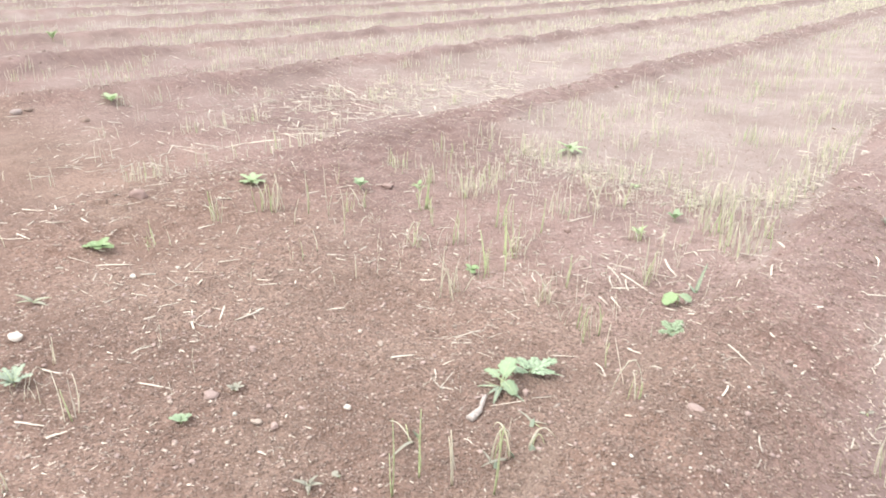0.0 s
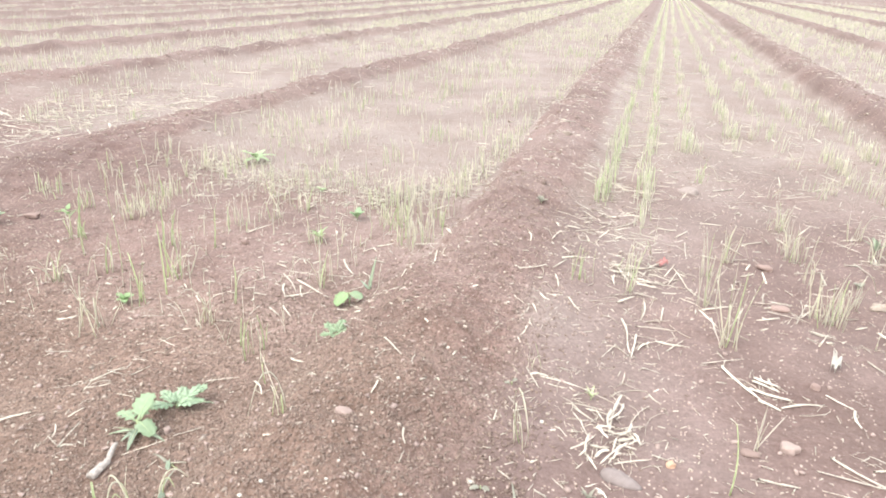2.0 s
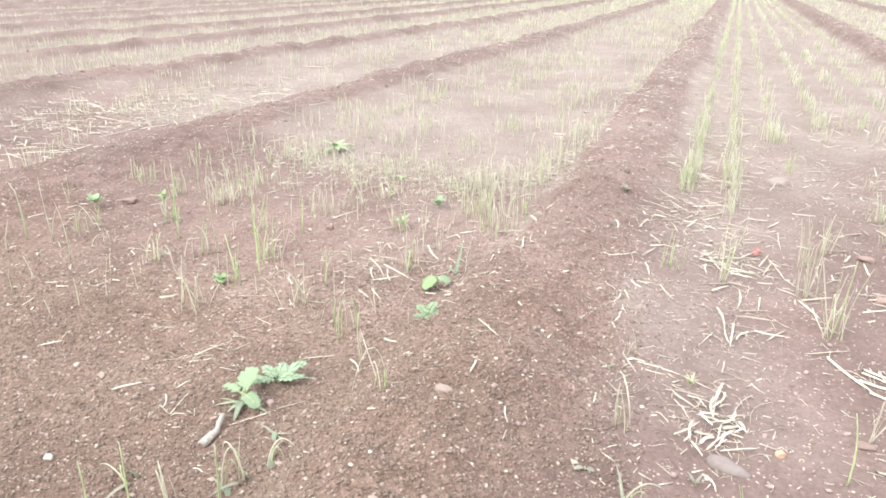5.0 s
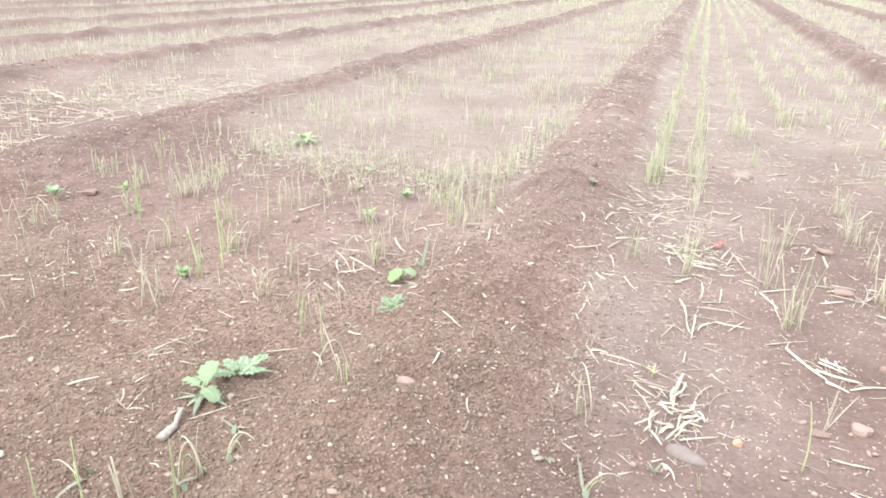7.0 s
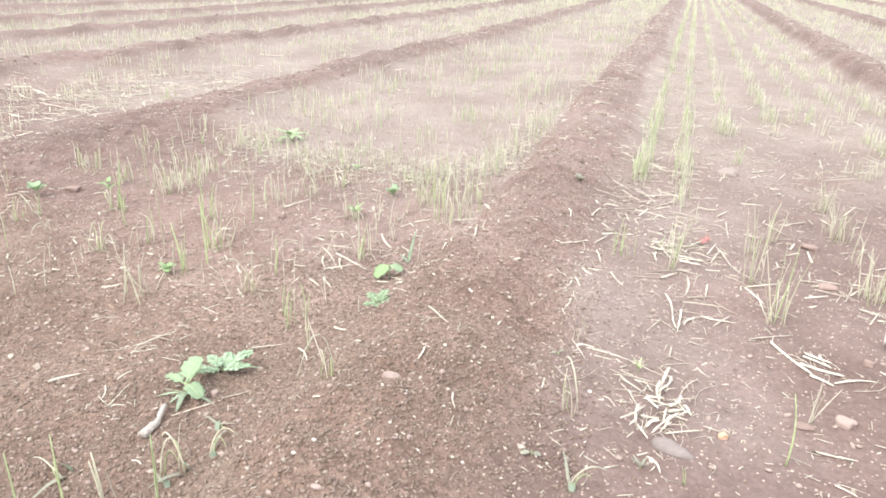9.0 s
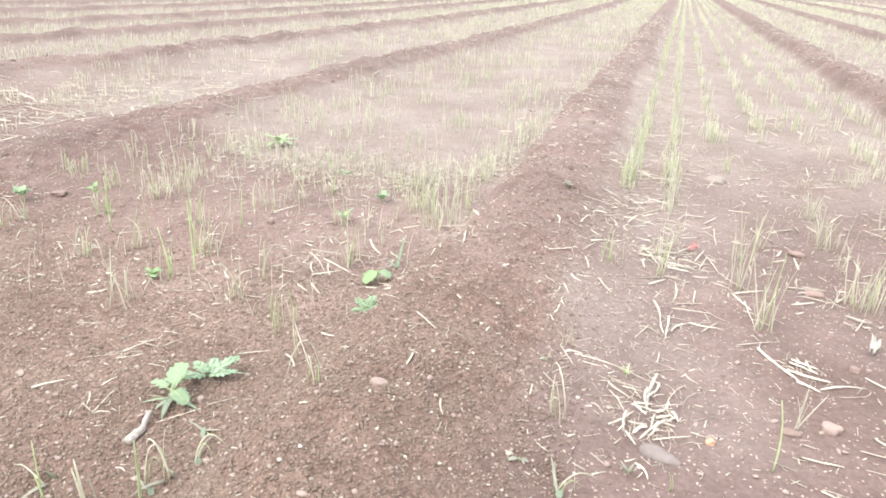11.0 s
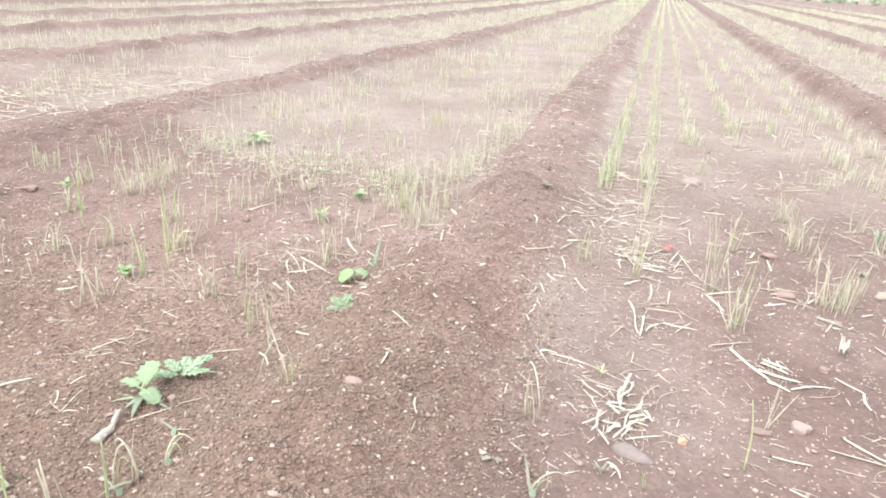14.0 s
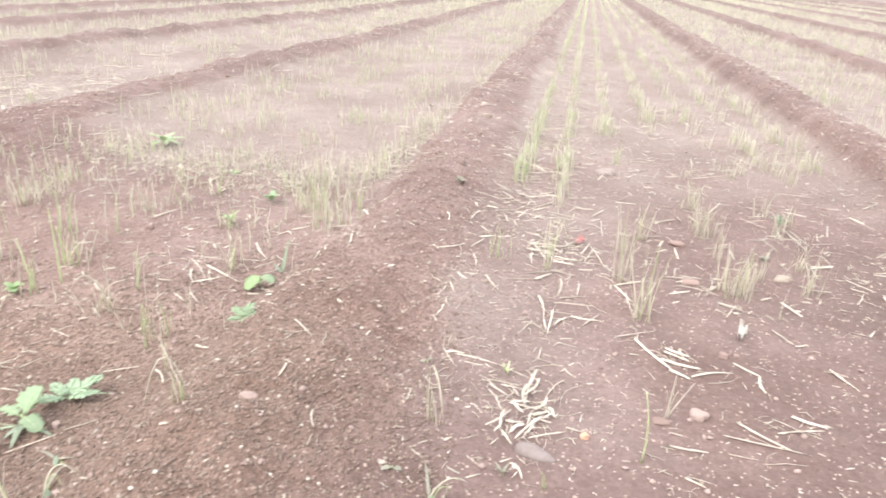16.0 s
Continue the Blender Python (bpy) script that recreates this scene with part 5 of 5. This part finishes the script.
rosette(-10.751, 4.845, 0.3, 9, PALE_LEAF, "blade", "pale green bushy weed between far bunds", 61, up=0.08, pitch=-35, wide=0.2)
rosette(0.38, 1.77, 0.05, 2, WITHERED, "oval", "grey-green withered seedling on the bund", 64, pitch=-4, wide=0.3)
rosette(0.36, 2.24, 0.045, 2, WITHERED, "oval", "grey-green withered seedling on the bund", 65, pitch=-4, wide=0.3)
rosette(0.6, 2.3, 0.07, 5, GREEN, "blade", "thin green grass beside the straw heap", 66, up=0.02, pitch=-30, wide=0.12)
rosette(0.64, 1.86, 0.07, 4, WITHERED, "blade", "thin grey-green grass on the bed", 67, up=0.01, pitch=-15, wide=0.14)


def curled_weed(x, y, tall, reach, way, leaf_long, label, seed):
    """A wilted weed: a thin stem that arches over, and one folded grey-green leaf hanging at its foot."""
    r = random.Random(seed)
    base = new("wilted_weed")
    base.matrix_basis = pose(x, y, ground_at(x, y) - 0.002, 0, 0, way)
    path = [(reach * t ** 1.3, 0.012 * math.sin(3 * t + seed), tall * math.sin(math.pi * min(1.0, 0.78 * t)) ** 0.85) for t in [i / 9 for i in range(10)]]
    v, f = tube(path, [0.0026 - 0.0014 * i / 9 for i in range(10)], 5)
    part("stem", mesh_of("stem", v, f), STUBBLE, base, label="yellowish arching stem")
    v, f = tube([(p[0] * 0.45 + 0.01, p[1] - 0.02 * i / 9, p[2] * 0.8) for i, p in enumerate(path)], [0.002 - 0.001 * i / 9 for i in range(10)], 5)
    part("stem", mesh_of("stem", v, f), GREEN, base)
    part("leaf", leaf_mesh("leaf", leaf_long, leaf_long * 0.24, "oval", seed, 0.1, 0.3), BLUEGREEN, base, pose(0.008, -0.006, leaf_long * 0.75, 0, 62, r.uniform(-120, -60)))
    part("leaf", leaf_mesh("leaf", reach * 1.25, leaf_long * 0.14, "blade", seed + 1, 0.35, 0.6), WITHERED, base, pose(0, 0, 0.006, 0, -8, r.uniform(60, 150)))
    return tagged(base, label, "weed", "wilted weeds on crumbly soil")


CURLED = [(-0.418, 1.459, 0.11, 0.07, 150, 0.05, 401), (-0.396, 1.542, 0.075, 0.075, 30, 0.036, 402), (-0.703, 1.381, 0.05, 0.1, 185, 0.05, 403), (-0.443, 1.423, 0.13, 0.05, 60, 0.03, 404), (-0.459, 1.662, 0.02, 0.05, 20, 0.035, 405), (0.483, 1.718, 0.07, 0.09, 10, 0.035, 406)]
for wx, wy, tall, reach, way, leaf_long, seed in CURLED:
    curled_weed(wx, wy, tall, reach, way, leaf_long, "wilted grey-green weed with an arching stem", seed)


# ---- stones, clods and odd bits ----
PALE_CLOD = plain_material("pale_clod", (0.33, 0.275, 0.253), (0.4, 0.34, 0.316), 0.95, 60, 0.5, 0.004, 0.05)
def stone_mesh(seed, rough_by=0.26, rounds=3):
    bm = bmesh.new()
    bmesh.ops.create_icosphere(bm, subdivisions=rounds, radius=0.5)
    off = Vector((seed * 3.7, seed * 1.3, seed * 2.1))
    for v in bm.verts:
        n = noise.noise(v.co * 2.2 + off) * 1.5 + 0.5 * noise.noise(v.co * 5.5 + off)
        v.co *= 1 + (0.24 if rough_by > 0.4 else rough_by) * n
        if rough_by < 0.4:
            v.co = Vector([0.55 * math.tanh(c * 1.75) for c in v.co])
    me = bpy.data.meshes.new("stone")
    bm.to_mesh(me)
    bm.free()
    me.polygons.foreach_set("use_smooth", [True] * len(me.polygons))
    return me


def stone(x, y, size, material, label, flat=0.6, long=1.25, seed=None, name="stone", sink=0.22, category="stone", deep=0.85):
    seed = pick.randrange(1000) if seed is None else seed
    me = stone_mesh(seed, 0.5 if category == "clod" else 0.36)
    ob = part(name, me, material, None, pose(x, y, ground_at(x, y) + size * flat * (0.43 - sink), 0, 0, pick.uniform(-25, 25)) @ Matrix.Diagonal((size * long * 0.95, size * deep, size * flat, 1)))
    return tagged(ob, label, category, "stones on the soil" if category == "stone" else "")


def wedge_clod(x, y):
    """A low smooth lump of earth, high on one side and drawn out to a point on the other."""
    verts, faces, n, rings = [(0, 0, 0.018)], [], 20, 7
    for i in range(1, rings + 1):
        r = i / rings
        for k in range(n):
            a = 2 * math.pi * k / n
            far = 1 + 0.4 * max(0.0, math.cos(a)) ** 3
            p = Vector((0.051 * r * math.cos(a) * far, 0.03 * r * math.sin(a), 0.0))
            bumps = 0.0035 * noise.noise(p * 60) + 0.0015 * noise.noise(p * 190)
            p.z = 0.026 * (1 - r * r) ** 0.6 * (1 - 0.4 * r * math.cos(a)) - 0.008 + bumps * (1 - 0.5 * r)
            p.x, p.y = p.x * (1 + 8 * bumps), p.y * (1 - 10 * bumps)
            verts.append(p)
    for k in range(n):
        faces.append((0, 1 + k, 1 + (k + 1) % n))
        for i in range(rings - 1):
            b = 1 + i * n
            faces.append((b + k, b + n + k, b + n + (k + 1) % n, b + (k + 1) % n))
    faces.append(tuple(1 + (rings - 1) * n + k for k in range(n))[::-1])
    ob = part("earth_clod", mesh_of("earth_clod", verts, faces), GREY_CLOD, None, pose(x, y, ground_at(x, y) + 0.004, 0, 0, -14))
    return tagged(ob, "smooth grey-brown earth clod beside the straw heap", "clod")


stone(1.16, 2.236, 0.06, PINK_STONE, "pinkish rounded stone on the bed", 0.62, 1.15, 3)
stone(0.84, 2.061, 0.032, ORANGE, "small orange rounded stone on the bed", 0.8, 1.1, 4)
stone(-0.034, 1.874, 0.05, PINK_STONE, "pinkish long stone on top of the bund", 0.55, 1.3, 5)
stone(-0.565, 1.797, 0.036, PINK_STONE, "pinkish stone beside the green weed", 0.8, 0.95, 6)
stone(1.053, 2.183, 0.05, REDDISH_STONE, "flat reddish stone sunk in the bed", 0.35, 1.3, 7)
stone(1.662, 3.386, 0.08, PALE_STONE, "pale stone among loose straw", 0.55, 1.1, 8)
stone(1.259, 3.681, 0.08, REDDISH_STONE, "pinkish flat stone beside the stubble", 0.45, 1.2, 9)
stone(1.264, 3.222, 0.075, REDDISH_STONE, "reddish long stone under a straw", 0.4, 1.3, 10)
stone(-1.206, 3.232, 0.045, REDDISH_STONE, "pinkish rounded stone among stubble", 0.8, 1.0, 11)
stone(1.292, 2.626, 0.04, REDDISH_STONE, "reddish chip of stone on the bed", 0.6, 1.2, 12)
stone(-0.186, 5.591, 0.07, WHITE_STONE, "pale rounded stone on the bund", 0.7, 1.1, 13)
stone(0.071, 5.597, 0.075, PALE_STONE, "pale pinkish stone on the bund", 0.6, 1.15, 14)
stone(-1.187, 2.869, 0.027, PALE_STONE, "small pale stone on the tilled soil", 0.7, 1.0, 15)
wedge_clod(0.705, 1.964)
stone(0.95, 4.87, 0.12, PALE_CLOD, "low smooth earth clod on the bed", 0.6, 1.0, 36, "earth_clod", 0.4, "clod", 0.6)
stone(-5.994, 2.404, 0.094, PALE_CLOD, "pale knobbly earth clod on the far soil", 0.6, 1.2, 41, "earth_clod", 0.32, "clod")
stone(-5.986, 2.502, 0.069, CLOD, "dark earth clod beside a pale one", 0.6, 1.2, 42, "earth_clod", 0.32, "clod")
stone(-5.447, 2.709, 0.077, CLOD, "dark earth clod under loose straw", 0.6, 1.2, 43, "earth_clod", 0.32, "clod")
stone(-2.266, 0.876, 0.066, WHITE_STONE, "white angular stone on the tilled soil", 0.55, 1.2, 17)
stone(-1.374, 1.123, 0.054, PINK_STONE, "grey-pink angular stone on the soil", 0.65, 1.15, 18)
stone(-1.146, 1.136, 0.034, PALE_STONE, "pale cream stone on crumbly soil", 0.65, 1.2, 19)
stone(-1.081, 1.152, 0.034, PINK_STONE, "pinkish stone on crumbly soil", 0.75, 1.1, 20)
stone(-1.524, 1.406, 0.035, PINK_STONE, "pinkish angular stone on the soil", 0.75, 1.0, 21)
stone(-3.284, 1.962, 0.11, REDDISH_STONE, "large reddish stone under a dry stalk", 0.65, 1.1, 22)
stone(-2.315, 2.049, 0.038, PINK_STONE, "pinkish round stone on the soil", 0.85, 0.95, 23)
stone(-2.433, 3.133, 0.085, REDDISH_STONE, "flat pinkish stone behind stubble", 0.4, 1.3, 24)
stone(-1.822, 1.182, 0.022, PINK_STONE, "small pinkish stone on the soil", 0.7, 1.0, 25)
stone(-0.983, 1.372, 0.028, WHITE_STONE, "white chalky lump on the soil", 0.7, 1.2, 26)
stone(-2.446, 1.446, 0.034, WHITE_STONE, "white small stone on the soil", 0.6, 1.2, 27)
stone(-2.393, 1.64, 0.026, WHITE_STONE, "white small stone on the soil", 0.7, 1.1, 28)
stone(-1.179, 1.737, 0.032, PALE_STONE, "pale curved chip of stone", 0.6, 1.2, 29)
stone(-1.228, 1.112, 0.02, WHITE_STONE, "white small stone on the soil", 0.9, 0.9, 30)
stone(-1.181, 1.209, 0.025, PINK_STONE, "pinkish round pebble on the soil", 0.8, 1.0, 31)
for px, py, size in [(-0.084, 1.525, 0.015), (0.049, 1.592, 0.012), (-0.108, 1.475, 0.015), (0.214, 1.65, 0.013), (0.04, 1.787, 0.012), (0.144, 1.788, 0.012), (0.06, 2.044, 0.017), (0.052, 1.654, 0.011), (0.478, 2.11, 0.017), (0.238, 1.651, 0.011), (0.137, 1.62, 0.01), (0.352, 1.775, 0.018), (0.665, 1.897, 0.016), (0.514, 1.796, 0.012), (-0.023, 1.781, 0.012), (0.13, 2.321, 0.017)]:
    stone(px, py, size * 0.85, WHITE_STONE, "white small pebble on the bund", 0.75, 1.1)


def stick():
    """A decayed pale stick, thicker and split at one end."""
    r = random.Random(3)
    a, b = Vector((-0.628, 1.562)), Vector((-0.648, 1.692))
    path, radii = [], []
    for i in range(9):
        t = i / 8
        p = a.lerp(b, t) + Vector((0.006 * math.sin(5 * t), 0))
        path.append((p.x, p.y, ground_at(p.x, p.y) + 0.011 - 0.004 * t + 0.012 * t * t))
        radii.append((0.0145 - 0.009 * t) * r.uniform(0.85, 1.15))
    v, f = tube(path, radii, 9, 0.8)
    v = [p + Vector((r.uniform(-1, 1), r.uniform(-1, 1), r.uniform(-1, 1))) * 0.002 for p in v]
    ob = part("stick", mesh_of("stick", v, f), WOOD)
    return tagged(ob, "pale weathered stick lying below a green weed", "stick")


def scrap(name, x, y, z, size, tall, material, label, category, seed):
    """A crumpled small sheet with real thickness."""
    n, off = 8, seed * 5.1
    tops = []
    for i in range(n + 1):
        for j in range(n + 1):
            u, w = i / n - 0.5, j / n - 0.5
            ragged = 1 + 0.25 * noise.noise(Vector((u * 4 + off, w * 4, 0)))
            tops.append(Vector((size * u * ragged + 0.25 * size * noise.noise(Vector((w * 5, off, u))), size * w * 0.7 * ragged,
                                tall * (0.5 + 0.9 * noise.noise(Vector((u * 5, w * 5, off)))) + tall * (u + 0.5) * 0.6)))
    lows = [p - Vector((0, 0, 0.0015)) for p in tops]
    m, faces = (n + 1) ** 2, []
    for i in range(n):
        for j in range(n):
            a = i * (n + 1) + j
            faces += [(a, a + n + 1, a + n + 2, a + 1), (m + a, m + a + 1, m + a + n + 2, m + a + n + 1)]
    edge = [i * (n + 1) for i in range(n + 1)] + [n * (n + 1) + j for j in range(1, n + 1)] + [i * (n + 1) + n for i in range(n - 1, -1, -1)] + list(range(n - 1, 0, -1))
    for a, b in zip(edge, edge[1:] + edge[:1]):
        faces.append((a, b, m + b, m + a))
    ob = part(name, mesh_of(name, tops + lows, faces), material, None, pose(x, y, z, 0, 0, 40 * seed))
    return tagged(ob, label, category)


stick()
scrap("plastic_scrap", 0.8, 3.54, ground_at(0.8, 3.54) + 0.006, 0.045, 0.022, RED, "red crumpled plastic scrap lying on straw", "litter", 1)
scrap("dry_husk", 1.378, 2.775, ground_at(1.378, 2.775) + 0.004, 0.042, 0.04, HUSK, "white crumpled dry husk standing on the bed", "husk", 2)


# ---- bushes at the field's far edge ----
def bush(x, y, tall, seed):
    """A low spreading bush, leafy down to the ground."""
    r = random.Random(seed)
    base = new("bush")
    base.matrix_basis = pose(x, y, ground_at(x, y))
    limbs = [tube([(0, 0, -0.1), (0.05, 0.03, tall * 0.25), (0.0, 0.1, tall * 0.45)], [0.12, 0.09, 0.06], 7)]
    for i in range(5):
        a = 1.26 * i + r.uniform(-0.3, 0.3)
        limbs.append(tube([(0, 0, tall * 0.2), (math.cos(a) * tall * 0.2, math.sin(a) * tall * 0.2, tall * 0.45), (math.cos(a) * tall * 0.34, math.sin(a) * tall * 0.34, tall * 0.7)], [0.06, 0.045, 0.02], 5))
    verts, faces = [], []
    for v, f in limbs:
        faces += [tuple(q + len(verts) for q in face) for face in f]
        verts += v
    part("trunk", mesh_of("trunk", verts, faces), WOOD, base)
    verts, faces = [], []
    for _ in range(320):
        d = Vector((r.gauss(0, 1), r.gauss(0, 1), r.gauss(0, 1))).normalized() * r.uniform(0.4, 1.0)
        p = Vector((d.x * tall * 0.75, d.y * tall * 0.6, tall * (0.46 + 0.46 * d.z))) * (1 + 0.25 * noise.noise(d * 2 + Vector((seed, 0, 0))))
        u, w = Vector((r.gauss(0, 1), r.gauss(0, 1), r.gauss(0, 1))).normalized(), Vector((r.gauss(0, 1), r.gauss(0, 1), r.gauss(0, 1))).normalized()
        s, k = r.uniform(0.15, 0.34), len(verts)
        verts += [p - u * s, p + w * s * 0.5, p + u * s, p - w * s * 0.5]
        faces.append((k, k + 1, k + 2, k + 3))
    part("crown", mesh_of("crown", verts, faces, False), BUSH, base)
    return tagged(base, "hazy pale green bush at the far edge of the field", "bush", "bushes at the field edge")


# leaf colour far paler than foliage: distance haze is painted into it
BUSH = plain_material("haze_paled_bush_leaves", (0.74, 0.79, 0.66), (0.85, 0.88, 0.78), 0.8, 3, 0.1, 0.01, 0.1, 0.5, 0.55)
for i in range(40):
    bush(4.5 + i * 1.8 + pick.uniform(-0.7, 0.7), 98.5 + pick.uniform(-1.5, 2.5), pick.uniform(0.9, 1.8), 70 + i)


# ---- a rise of scrub far beyond the field, haze painted into its colour ----
def far_scrub():
    m, nt, b = make_material("haze_tinted_far_scrub")
    pos = nt.nodes.new("ShaderNodeTexCoord").outputs["Object"]
    # pale green and tan, lightened to stand for the haze in between
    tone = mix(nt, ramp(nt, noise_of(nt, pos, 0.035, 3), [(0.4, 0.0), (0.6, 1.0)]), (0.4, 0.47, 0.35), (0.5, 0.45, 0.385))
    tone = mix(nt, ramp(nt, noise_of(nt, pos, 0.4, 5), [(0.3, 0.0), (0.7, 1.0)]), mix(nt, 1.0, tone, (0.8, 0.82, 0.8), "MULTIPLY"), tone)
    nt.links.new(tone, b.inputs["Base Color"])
    b.inputs["Roughness"].default_value = 1.0
    verts, faces, n = [], [], 260
    for i in range(n):
        x = -330 + i * 3.2
        tall = 7.0 + 2.2 * noise.noise(Vector((x * 0.03, 0, 0))) + 1.6 * noise.noise(Vector((x * 0.13, 3, 0))) + 0.7 * noise.noise(Vector((x * 0.5, 7, 0)))
        verts += [(x, 300, -1), (x, 303 + 2 * noise.noise(Vector((x * 0.1, 1, 5))), tall * 0.6), (x, 309, tall), (x, 318, tall * 0.5)]
    for i in range(n - 1):
        for k in range(3):
            q = 4 * i + k
            faces.append((q, q + 4, q + 5, q + 1))
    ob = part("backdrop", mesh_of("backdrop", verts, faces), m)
    return tagged(ob, "hazy pale green and tan scrub beyond the field", "backdrop", kind="structure")


far_scrub()
